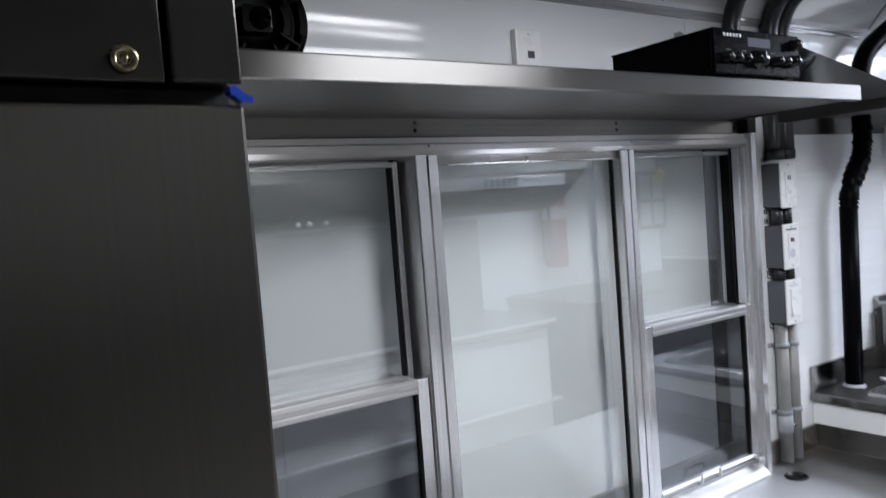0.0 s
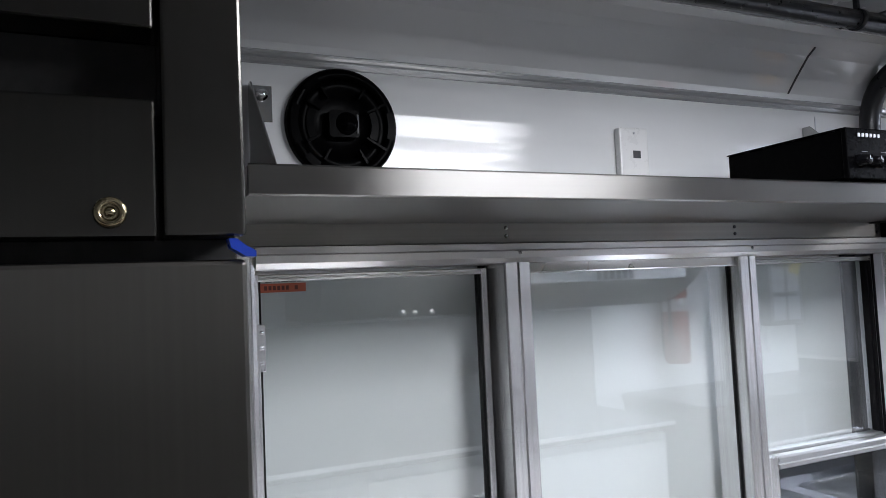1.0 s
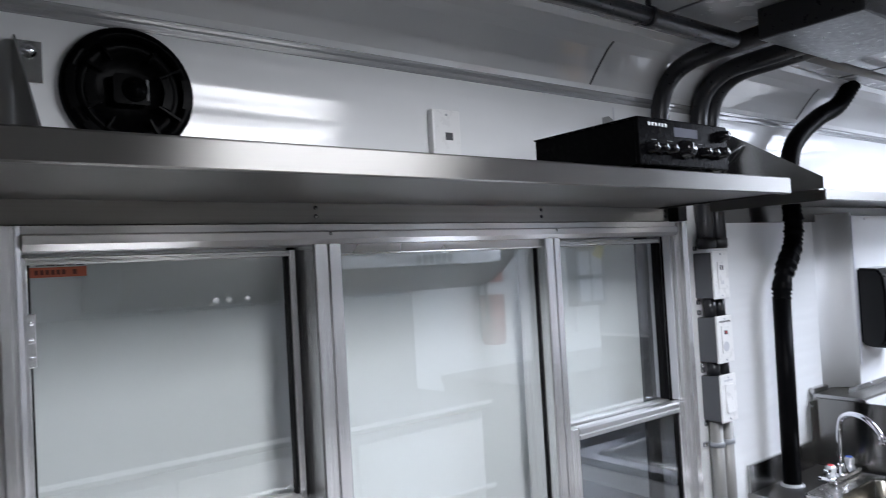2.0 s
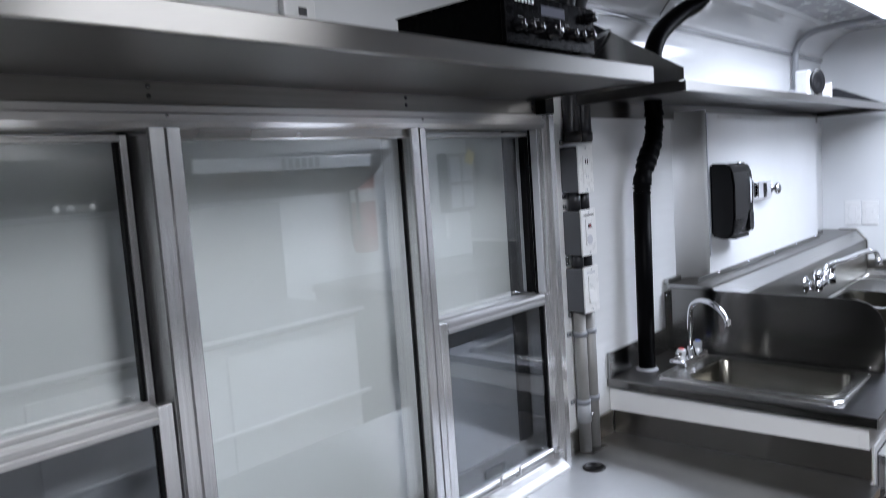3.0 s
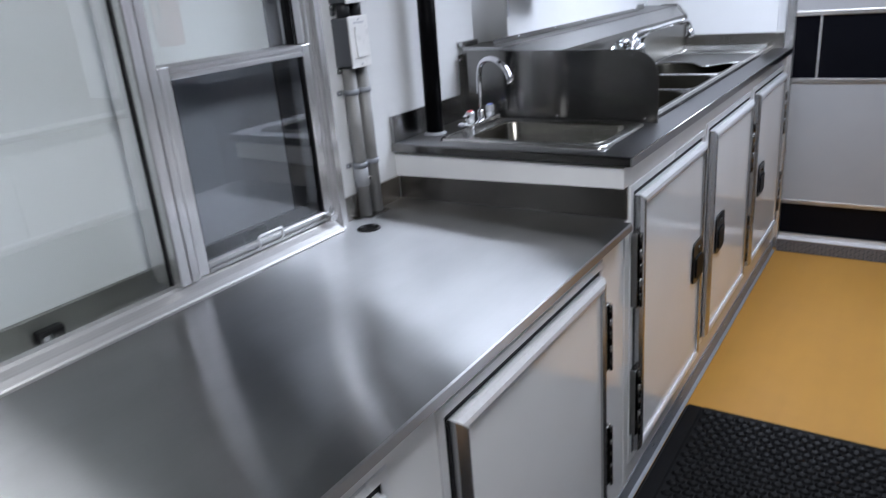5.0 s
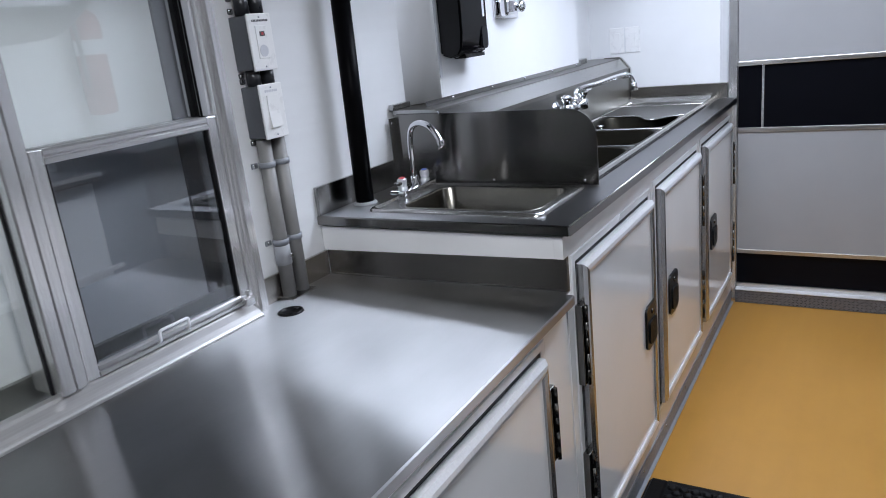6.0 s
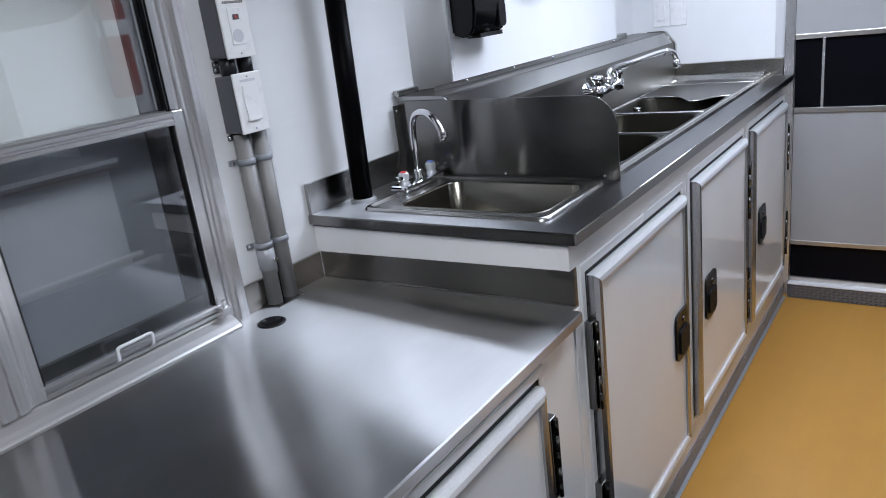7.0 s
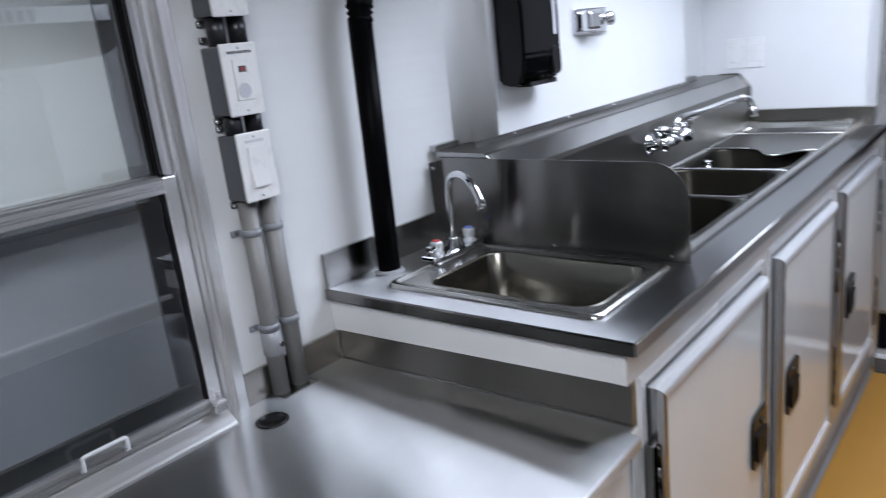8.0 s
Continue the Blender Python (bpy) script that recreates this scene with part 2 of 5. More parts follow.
STEEL_HOOD = brushed("steel_hood", (0.35, 0.347, 0.34), 0.5, AY, 0.3, 0.06)
# Refrigerator door: stainless with the dark surroundings it mirrors put into the colour.
FRIDGE_DOOR = brushed("steel_darkened_door", (0.148, 0.14, 0.129), 0.33, AZ, 0.6, 0.05, 1.0, 0.08)
# Bowl steel darkened to carry the shade inside the hand sink.
STEEL_BOWL_SHADED = brushed("steel_bowl_shaded", (0.20, 0.19, 0.165), 0.2, AZ, 0.4, 0.08)
# Near-black colour puts the shade of the deep compartments into their steel.
STEEL_DEEP_SHADED = brushed("steel_deep_bowl_shaded", (0.034, 0.032, 0.026), 0.33, AZ, 0.3, 0.05)
STEEL_RIM = brushed("steel_polished_rim", (0.52, 0.515, 0.50), 0.24, AX, 0.0, 0.06)
# Shelf lip: another tone of that steel, its lamp glare toned down in colour.
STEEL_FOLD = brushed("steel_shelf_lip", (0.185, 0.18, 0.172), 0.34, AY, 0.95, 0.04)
# Darker copy for the refrigerator body, again mirrored darkness put into the colour.
STEEL_DARK = brushed("steel_darkened", (0.07, 0.067, 0.062), 0.25, AZ, 0.6, 0.05, 1.0, 0.08)
ALU = brushed("aluminium_extrusion", (0.82, 0.815, 0.82), 0.27, AZ, 0.8, 0.0, 0.88, 0.2)
ALU_Y = brushed("aluminium_trim", (0.56, 0.545, 0.525), 0.28, AY, 0.85, 0.06, 0.92, 0.1)
ALU_SILL = brushed("aluminium_sill", (0.46, 0.455, 0.45), 0.42, AY, 0.5, 0.12, 0.85, 0.12)
ALU_MOULD = brushed("aluminium_moulding", (0.62, 0.625, 0.64), 0.16, AY, 0.8, 0.08, 0.6)
DOOR_ALU = brushed("aluminium_door_trim", (0.78, 0.79, 0.81), 0.3, AZ, 0.5, 0.04, 0.35, 0.1)
ALU_SURROUND = brushed("aluminium_surround", (0.80, 0.805, 0.815), 0.28, AZ, 0.5, 0.04, 0.18)
# Shaded copy of the door trim aluminium, for the upright members.
ALU_TRIM_SHADED = brushed("aluminium_door_trim_shaded", (0.50, 0.50, 0.51), 0.24, AZ, 0.7, 0.04, 0.92)
GALVANISED = surface("galvanised_base_strip", (0.30, 0.315, 0.345), 0.5, 0.35, 0.12, 90, 0.06)
ALU_RAIL = brushed("aluminium_sash_rail", (0.52, 0.517, 0.515), 0.34, AY, 0.7, 0.05, 0.88, 0.25)
ALU_BEAD = grained("aluminium_glazing_bead", (0.72, 0.715, 0.70), ((0.32, 0.02, 1.0), (0.12, 0.014, 0.35)), AY, 0.0005)
ALU_HEAD = grained("aluminium_head_rail", (0.66, 0.65, 0.635), ((0.45, 0.025, 1.0), (0.16, 0.016, 0.3)), AY, 0.0005)
CHROME = surface("chrome", (0.78, 0.78, 0.8), 0.06, 1.0, 0.03, 40, 0)
WHITE = surface("white_gloss_panel", (0.76, 0.77, 0.78), 0.105, 0, 0.03, 5, 0.5, 0.25)
WALL_WHITE = surface("white_gloss_wall", (0.76, 0.77, 0.78), 0.15, 0, 0.03, 5, 1.0, 0.25, buckle=(1.0, 1.1, 24.0))
SATIN = surface("satin_white_panel", (0.74, 0.75, 0.76), 0.4, 0, 0.03, 30, 0.02)
MOULD = surface("white_gloss_moulding", (0.78, 0.79, 0.80), 0.07, 0, 0.02, 25, 0, 0.5)
DOOR_WHITE = surface("white_cabinet_panel", (0.88, 0.88, 0.875), 0.09, 0, 0.03, 30, 0.015, 0.4)
HATCH_WHITE = surface("white_hatch_skin", (0.80, 0.81, 0.805), 0.12, 0, 0.03, 4, 0.06, 0.4)
CEILING = surface("ceiling_panel", (0.42, 0.43, 0.445), 0.25, 0, 0.05, 25, 0.02)
GREY_WALL = surface("grey_shutter_panel", (0.31, 0.311, 0.314), 0.35, 0, 0.05, 40, 0.03)
EDGE_GREY = surface("dark_grey_post", (0.085, 0.087, 0.093), 0.5, 0, 0.1, 60, 0.03)
BOX_GREY = surface("grey_cast_box", (0.10, 0.105, 0.115), 0.45, 0.2, 0.08, 120, 0.1)
CONDUIT = surface("galvanised_conduit", (0.27, 0.265, 0.258), 0.5, 0.3, 0.1, 80, 0.05, 0, 0.3)
CONDUIT_PALE = surface("pale_conduit", (0.36, 0.37, 0.39), 0.4, 0.2, 0.08, 80, 0.04)
CONDUIT_DARK = surface("dark_conduit", (0.03, 0.031, 0.035), 0.32, 0.4, 0.1, 80, 0.05)
PLASTIC = surface("white_switch_plastic", (0.78, 0.78, 0.78), 0.3, 0, 0.02, 60, 0.02)
PLASTIC_GREY = surface("pale_grey_plastic", (0.55, 0.56, 0.6), 0.35, 0, 0.03, 60, 0.02)
BLACK = surface("black_plastic", (0.006, 0.006, 0.007), 0.32, 0, 0.15, 80, 0.03, 0, 0.25)
BLACK_GLOSS = surface("black_gloss_plastic", (0.0025, 0.0025, 0.003), 0.09, 0, 0.1, 80, 0.01, 0, 0.25)
BLACK_MATT = surface("black_matt_paint", (0.006, 0.006, 0.007), 0.5, 0, 0.2, 150, 0.05, 0, 0.15)
BLACK_PANEL = surface("black_shutter_band", (0.004, 0.0042, 0.006), 0.2, 0, 0.1, 60, 0.02, 0, 0.07)
RUBBER = surface("black_rubber", (0.0035, 0.0035, 0.004), 0.42, 0, 0.25, 200, 0.2, 0, 0.12)
HOSE = surface("black_hose", (0.0025, 0.0025, 0.003), 0.38, 0, 0.2, 120, 0.05, 0, 0.035)
RED = surface("red_lacquer", (0.30, 0.032, 0.02), 0.25, 0, 0.08, 50, 0.02)
BLUE_FILM = surface("blue_film", (0.01, 0.05, 0.45), 0.3, 0, 0.15, 80, 0.1)
YELLOW = surface("yellow_tag", (0.7, 0.55, 0.05), 0.5, 0, 0.05, 60, 0.05)
BRASS = surface("worn_brass", (0.33, 0.28, 0.18), 0.25, 1.0, 0.2, 90, 0.05)
CONE_BLACK = surface("speaker_black", (0.0012, 0.0012, 0.0014), 0.26, 0, 0.1, 80, 0.02, 0, 0.02)
DARK = surface("dark_cavity", (0.006, 0.006, 0.006), 0.7, 0, 0.2, 60, 0.05)
INK = surface("dark_print", (0.05, 0.05, 0.055), 0.5, 0, 0.05, 60, 0)
LABEL_RED = surface("orange_label", (0.42, 0.10, 0.05), 0.5, 0, 0.06, 60, 0)
DARK_RED = surface("dark_red_print", (0.10, 0.02, 0.012), 0.5, 0, 0.05, 60, 0)
CLEAR = surface("clear_knob", (0.75, 0.77, 0.8), 0.08, 0.6, 0.05, 40, 0)
INDEX_RED = surface("red_index", (0.6, 0.02, 0.03), 0.3, 0, 0.05, 40, 0)
INDEX_BLUE = surface("blue_index", (0.03, 0.1, 0.6), 0.3, 0, 0.05, 40, 0)
OLIVE_RAIL = brushed("hatch_rail_metal", (0.36, 0.36, 0.33), 0.4, AY, 0.4)


def glass(name, tint):
    m = bpy.data.materials.new(name)
    m.use_nodes = True
    nt = m.node_tree
    nt.nodes.clear()
    out = nt.nodes.new("ShaderNodeOutputMaterial")
    clear = nt.nodes.new("ShaderNodeBsdfTransparent")
    clear.inputs["Color"].default_value = (*tint, 1)
    gloss = nt.nodes.new("ShaderNodeBsdfGlossy")
    gloss.inputs["Roughness"].default_value = 0.01
    edge = nt.nodes.new("ShaderNodeLayerWeight")
    edge.inputs["Blend"].default_value = 0.5
    power = nt.nodes.new("ShaderNodeMath")
    power.operation = "POWER"
    power.inputs[1].default_value = 4.0
    link(nt, edge.outputs["Facing"], power.inputs[0])
    fres = nt.nodes.new("ShaderNodeMath")
    fres.operation = "MULTIPLY_ADD"
    fres.inputs[1].default_value = 0.85
    fres.inputs[2].default_value = 0.105
    link(nt, power.outputs[0], fres.inputs[0])
    mix = nt.nodes.new("ShaderNodeMixShader")
    link(nt, fres.outputs[0], mix.inputs[0])
    link(nt, clear.outputs[0], mix.inputs[1])
    link(nt, gloss.outputs[0], mix.inputs[2])
    link(nt, mix.outputs[0], out.inputs[0])
    return m


GLASS = glass("clear_glass", (0.93, 0.95, 0.95))
GLASS_DARK = glass("screened_glass", (0.56, 0.58, 0.61))


def lamp_skin(name, color, strength):
    m, nt, p = nodes_of(name)
    p.inputs["Base Color"].default_value = (0.8, 0.8, 0.8, 1) if strength > 1 else (0.02, 0.02, 0.03, 1)
    p.inputs["Emission Color"].default_value = (*color, 1)
    p.inputs["Emission Strength"].default_value = strength
    return m


LED = lamp_skin("led_diffuser", LED_COLOR, LED_REAR)
LED_DIM = lamp_skin("led_diffuser_front", LED_WARMER, LED_FRONT)
RED_LIGHT = lamp_skin("red_indicator", (1.0, 0.05, 0.03), 0.25)
DISPLAY = lamp_skin("blue_display", (0.15, 0.22, 0.5), 0.03)


def tan_floor():
    m, nt, p = nodes_of("tan_sheet_floor")
    cloud = noise_of(nt, 2.2, detail=6, rough=0.65)
    grain = noise_of(nt, 1.0, (25, 4, 25), detail=4)
    fac = nt.nodes.new("ShaderNodeMath")
    fac.operation = "MULTIPLY_ADD"
    link(nt, grain, fac.inputs[0])
    fac.inputs[1].default_value = 0.4
    link(nt, span(nt, cloud, 0.0, 0.6), fac.inputs[2])
    link(nt, mixed(nt, fac.outputs[0], (0.36, 0.176, 0.03), (0.475, 0.246, 0.049)), p.inputs["Base Color"])
    link(nt, span(nt, cloud, 0.3, 0.42), p.inputs["Roughness"])
    bumped(nt, p, grain, 0.05)
    return m


TAN = tan_floor()


def plate_metal():
    m, nt, p = nodes_of("tread_plate_metal")
    spots = noise_of(nt, 120, detail=3)
    link(nt, mixed(nt, spots, (0.10, 0.105, 0.12), (0.24, 0.25, 0.28)), p.inputs["Base Color"])
    p.inputs["Metallic"].default_value = 0.4
    link(nt, span(nt, spots, 0.35, 0.55), p.inputs["Roughness"])
    return m


TREAD = plate_metal()

# ---- the shell ----
FLOOR, CEIL, WX = -0.03, 2.05, -0.025
EAST, NORTH, SOUTH = 2.15, 4.18, -1.3
solo("floor", box((-0.14, SOUTH - 0.1, FLOOR - 0.06), (EAST + 0.1, NORTH + 0.1, FLOOR)), TAN, "tan sheet floor, slightly mottled and worn", "floor", kind="structure")
# west wall with the serving opening
OY0, OY1, OZ0, OZ1 = 0.354, 1.826, 0.765, 1.644
solo("wall_west", boxes(((-0.095, SOUTH, FLOOR), (WX, NORTH, OZ0)), ((-0.095, SOUTH, OZ1), (WX, NORTH, 1.94)),
                        ((-0.095, SOUTH, OZ0), (WX, OY0, OZ1)), ((-0.095, OY1, OZ0), (WX, NORTH, OZ1))), WALL_WHITE,
     "glossy white panelled wall with a serving opening", "wall", kind="structure")
cove = [(WX, 1.935), (-0.018, 1.955), (0.004, 1.982), (0.036, 2.018), (0.066, 2.040), (0.11, 2.048), (0.11, 2.06), (-0.1, 2.06), (-0.1, 1.935)]
solo("wall_cove", prism(cove, "y", SOUTH, NORTH), MOULD, "white sloping cove between wall and ceiling", "wall", kind="structure")
for y in (1.515, 2.46):
    solo("trim", prism([(x + 0.0012, z - 0.0012) for x, z in cove[1:5]] + [(x - 0.002, z + 0.002) for x, z in cove[4:0:-1]], "y", y - 0.002, y + 0.002), INK,
         "dark joint between two cove panels", "trim", kind="structure")
solo("trim", prism([(WX, 1.922), (-0.021, 1.9222), (-0.0195, 1.9245), (-0.0195, 1.9285), (-0.0215, 1.9295), (-0.0215, 1.9315), (-0.0165, 1.9335), (-0.0145, 1.937), (-0.0145, 1.940), (-0.017, 1.9425), (-0.03, 1.943), (-0.03, 1.922)], "y", SOUTH, NORTH), ALU_MOULD,
     "bright joint moulding along the top of the wall", "trim", kind="structure")
solo("trim", prism([(0.058, 2.03), (0.066, 2.034), (0.085, 2.043), (0.085, 2.052), (0.05, 2.052)], "y", SOUTH, NORTH), WHITE, "white moulding below the ceiling", "trim", kind="structure")
for y in (0.28, 1.515, 2.46):
    solo("trim", box((0.112, y - 0.003, CEIL - 0.002), (EAST, y + 0.003, CEIL + 0.001)), INK, "dark joint between ceiling panels", "trim", kind="structure")
for y in (1.60, 0.36):
    solo("trim", box((WX - 0.001, y - 0.0012, 1.70), (WX + 0.0012, y + 0.0012, 1.912)), PLASTIC_GREY, "hairline joint between wall panels", "trim", kind="structure")
solo("ceiling", box((-0.14, SOUTH - 0.1, CEIL), (EAST + 0.1, NORTH + 0.1, CEIL + 0.05)), CEILING, "pale grey panelled ceiling", "ceiling", kind="structure")
solo("wall_east", box((EAST, SOUTH, FLOOR), (EAST + 0.08, NORTH, CEIL)), WHITE, "glossy white panelled wall", "wall", kind="structure")
solo("wall_south", box((-0.095, SOUTH - 0.08, FLOOR), (EAST + 0.08, SOUTH, CEIL)), WHITE, "white panelled wall", "wall", kind="structure")
solo("wall_north", box((-0.095, NORTH, FLOOR), (EAST + 0.08, NORTH + 0.08, CEIL)), WHITE, "glossy white panelled end wall", "wall", kind="structure")

# upright trims in the far corner
solo("trim", box((0.566, NORTH - 0.010, 0.985), (0.600, NORTH, CEIL), 0.002), DOOR_ALU, "upright aluminium corner strip", "trim", kind="structure")
solo("trim", box((0.604, NORTH - 0.035, FLOOR), (0.640, NORTH, CEIL), 0.003), ALU, "upright aluminium jamb", "trim", kind="structure")

# ---- rear shutter with grey and black bands ----
sh = thing("rear_shutter", (1.3, NORTH, FLOOR), "grey rear shutter with glossy black bands and aluminium rails", "shutter", kind="structure")
SX0, SX1, SY = 0.642, EAST - 0.004, NORTH - 0.02
part("panel", box((SX0, SY, 1.072), (SX1, NORTH - 0.002, CEIL - 0.003)), GREY_WALL, sh, "grey upper panel")
part("panel", box((SX0, SY, 0.222), (SX1, NORTH - 0.002, 0.765)), GREY_WALL, sh, "grey lower panel")
part("band", box((SX0, SY + 0.006, 0.785), (SX1, NORTH - 0.002, 1.052)), BLACK_PANEL, sh, "glossy black band")
part("band", box((SX0, SY + 0.006, 0.056), (SX1, NORTH - 0.002, 0.203)), BLACK_PANEL, sh, "glossy black kick band")
for z0, z1 in ((1.052, 1.072), (0.765, 0.785), (0.203, 0.222), (0.036, 0.056)):
    part("rail", box((SX0, SY - 0.006, z0), (SX1, NORTH - 0.002, z1), 0.002), ALU_Y, sh, "aluminium rail")
part("divider", box((0.738, SY - 0.004, 0.785), (0.748, SY + 0.006, 1.052), 0.001), ALU, sh, "aluminium divider")
part("band_plate", prism(round_rect(0.835, 0.955, 0.885, 0.925, 0.018), "y", SY + 0.003, SY + 0.007), BLACK_PANEL, sh, "rounded plate in the black of the band")

ts = thing("threshold", (1.4, NORTH - 0.05, FLOOR), "raised tread-plate threshold below the shutter", "threshold", kind="structure")
part("plate", box((0.642, NORTH - 0.06, FLOOR), (EAST - 0.004, NORTH - 0.027, 0.032), 0.003), TREAD, ts, "dark tread plate")
part("nosing", box((0.642, NORTH - 0.064, 0.0325), (EAST - 0.004, NORTH - 0.027, 0.0385), 0.002), DOOR_ALU, ts, "aluminium nosing")
bm = bmesh.new()
for i in range(88):
    for j in range(5):
        x, z, s = 0.652 + i * 0.017, FLOOR + 0.008 + j * 0.0125, 1 if (i + j) % 2 else -1
        v = [bm.verts.new((x + dx, NORTH - 0.0602, z + dz)) for dx, dz in ((-0.0075, -0.0045 * s), (0.001, -0.0022), (0.0075, 0.0045 * s), (-0.001, 0.0022))]
        tip = bm.verts.new((x, NORTH - 0.0635, z))
        for k in range(4):
            bm.faces.new((v[k], v[(k + 1) % 4], tip))
bmesh.ops.recalc_face_normals(bm, faces=bm.faces[:])
tb = part("tread", bm, STEEL_GUARD, ts, "raised dull tread bars")
tagged(tb, "raised dull tread bars", kind="stuff")

# ---- serving window ----
win = thing("window_1", (-0.03, 1.09, OZ0), "aluminium serving window with three bays and lifting sashes", "window", kind="structure")
FX0, FX1 = -0.085, 0.0


def post(y0, y1, z0, z1, label="ribbed aluminium mullion"):
    """An extruded upright with a raised middle rib and two lips."""
    w = y1 - y0
    prof = [(FX0, y0), (FX1 - 0.003, y0), (FX1, y0 + 0.003), (FX1, y0 + w * 0.44), (FX1 - 0.010, y0 + w * 0.46), (FX1 - 0.010, y0 + w * 0.51), (FX1, y0 + w * 0.53),
            (FX1, y0 + w * 0.82), (FX1 - 0.006, y0 + w * 0.84), (FX1 - 0.006, y1 - 0.003), (FX1 - 0.009, y1), (FX0, y1)]
    return part("mullion", prism(prof, "z", z0, z1), ALU, win, label)


post(0.797, 0.852, 0.800, 1.612)
post(1.324, 1.376, 0.800, 1.612)


def stile(y0, y1, outer):
    """An edge member of the frame with a stepped outer flange."""
    s = y0 if outer == "lo" else y1
    t = y1 if outer == "lo" else y0
    d = t - s
    prof = [(FX0, s), (FX1 - 0.008, s), (FX1 - 0.008, s + d * 0.25), (FX1, s + d * 0.3), (FX1, s + d * 0.62), (FX1 - 0.006, s + d * 0.66), (FX1 - 0.006, s + d * 0.8), (FX1 - 0.002, s + d * 0.84), (FX1 - 0.004, t), (FX0, t)]
    return part("stile", prism(prof, "z", OZ0, OZ1), ALU, win)


stile(0.354, 0.390, "lo")
part("stile", prism([(FX0, 1.826), (-0.003, 1.826), (0.0, 1.823), (0.0, 1.804), (-0.010, 1.803), (-0.010, 1.798), (-0.016, 1.797), (-0.016, 1.790), (-0.011, 1.789), (-0.011, 1.786), (-0.02, 1.785), (-0.02, 1.782), (FX0, 1.782)], "z", OZ0, OZ1), ALU, win, "stepped aluminium stile")
part("track", box((FX0, 1.777, 1.213), (-0.022, 1.7815, 1.611)), PLASTIC_GREY, win, "grey upright sash track")
part("gasket", box((-0.046, 1.7758, 1.213), (-0.040, 1.777, 1.611)), BLACK_MATT, win, "black rubber gasket")
part("head", prism([(FX0, OZ1), (FX1 - 0.004, OZ1), (FX1 - 0.004, OZ1 - 0.010), (FX1 + 0.003, OZ1 - 0.013), (FX1 + 0.003, 1.620), (FX1 - 0.004, 1.612), (FX0, 1.612)], "y", 0.391, 1.781), ALU_HEAD, win, "aluminium head rail")
part("sill", prism([(FX0, OZ0), (0.022, OZ0), (0.024, OZ0 + 0.002), (0.024, 0.773), (0.021, 0.777), (0.010, 0.785), (-0.006, 0.794), (-0.012, 0.799), (-0.032, 0.798), (-0.036, 0.784), (FX0, 0.772)], "y", 0.391, 1.781), ALU_SILL, win, "sloping aluminium sill")
for y in (0.815, 1.345):
    part("screw", screw((FX1 + 0.0032, y + 0.012, 1.628), (1, 0, 0), 0.003), CHROME, win)


def sash(y0, y1, z0, z1, x0, x1, w, pane_mat, name, wtop=None, wbot=None):
    """A glazed sash: two stiles, two rails and a pane."""
    wt, wb = wtop or w, wbot or w
    s = part(name, boxes(((x0, y0, z0), (x1, y0 + w, z1)), ((x0, y1 - w, z0), (x1, y1, z1)), bevel=0.0015), BLACK_MATT if w < 0.005 else ALU, win)
    for za, zb in ((z1 - wt, z1), (z0, z0 + wb)):
        h = zb - za
        lips = [(x0, za), (x1 + 0.001, za), (x1 + 0.003, za + h * 0.08), (x1 + 0.003, za + h * 0.34), (x1 - 0.002, za + h * 0.40), (x1 - 0.002, za + h * 0.54), (x1 + 0.002, za + h * 0.60), (x1 + 0.002, za + h * 0.86), (x1 - 0.002, zb), (x0, zb)]
        part("rail", prism(lips, "y", y0 + w, y1 - w), ALU_BEAD if zb > 1.5 else ALU_RAIL, s, "grooved aluminium rail")
    xm = (x0 + x1) / 2
    p = part("pane", box((xm - 0.002, y0 + w - 0.004, z0 + wb - 0.004), (xm + 0.002, y1 - w + 0.004, z1 - wt + 0.004)), pane_mat, s, "clear pane" if pane_mat is GLASS else "darker screened pane")
    p.visible_shadow = False
    for y in (y0 + w, y1 - w):
        sgn = 1 if y == y0 + w else -1
        part("gasket", box((xm - 0.006, min(y, y + sgn * 0.004), z0 + wb), (xm + 0.006, max(y, y + sgn * 0.004), z1 - wt)), BLACK_MATT, s, "black rubber gasket")
    return s


for y0, y1 in ((0.391, 0.796), (1.377, 1.781)):
    gap = 0.0055 if y0 > 1 else 0.008
    up = sash(y0, y1 - gap, 1.19, 1.606, -0.072, -0.046, 0.004 if y0 > 1 else 0.011, GLASS, "upper_sash", 0.010, 0.022)
    if y0 < 1:
        part("track", box((-0.083, y1 - gap + 0.001, 1.19), (-0.070, y1, 1.611)), BLACK_MATT, win, "dark upright sash track")
    lo = sash(y0, y1 - 0.001, 0.801, 1.212, -0.028, -0.008, 0.024, GLASS_DARK, "lower_sash", 0.025, 0.022)
    yc = y0 + 0.185
    bm = tube([(-0.004, yc - 0.035, 0.812)] + bend((0.006, yc - 0.035, 0.816), (0.008, yc - 0.035, 0.838), (0.008, yc, 0.838), 0.006) + bend((0.008, yc + 0.001, 0.838), (0.008, yc + 0.035, 0.838), (0.006, yc + 0.035, 0.816), 0.006) + [(-0.004, yc + 0.035, 0.812)], 0.0032, sides=10)
    part("lift_handle", bm, DOOR_ALU, lo, "bent aluminium lift handle")
    part("catch", boxes(((-0.004, y1 - 0.03, 0.80), (0.012, y1 - 0.004, 0.818)), ((0.0, y1 - 0.02, 0.818), (0.008, y1 - 0.012, 0.834)), bevel=0.002), ALU, lo, "small aluminium sash catch")
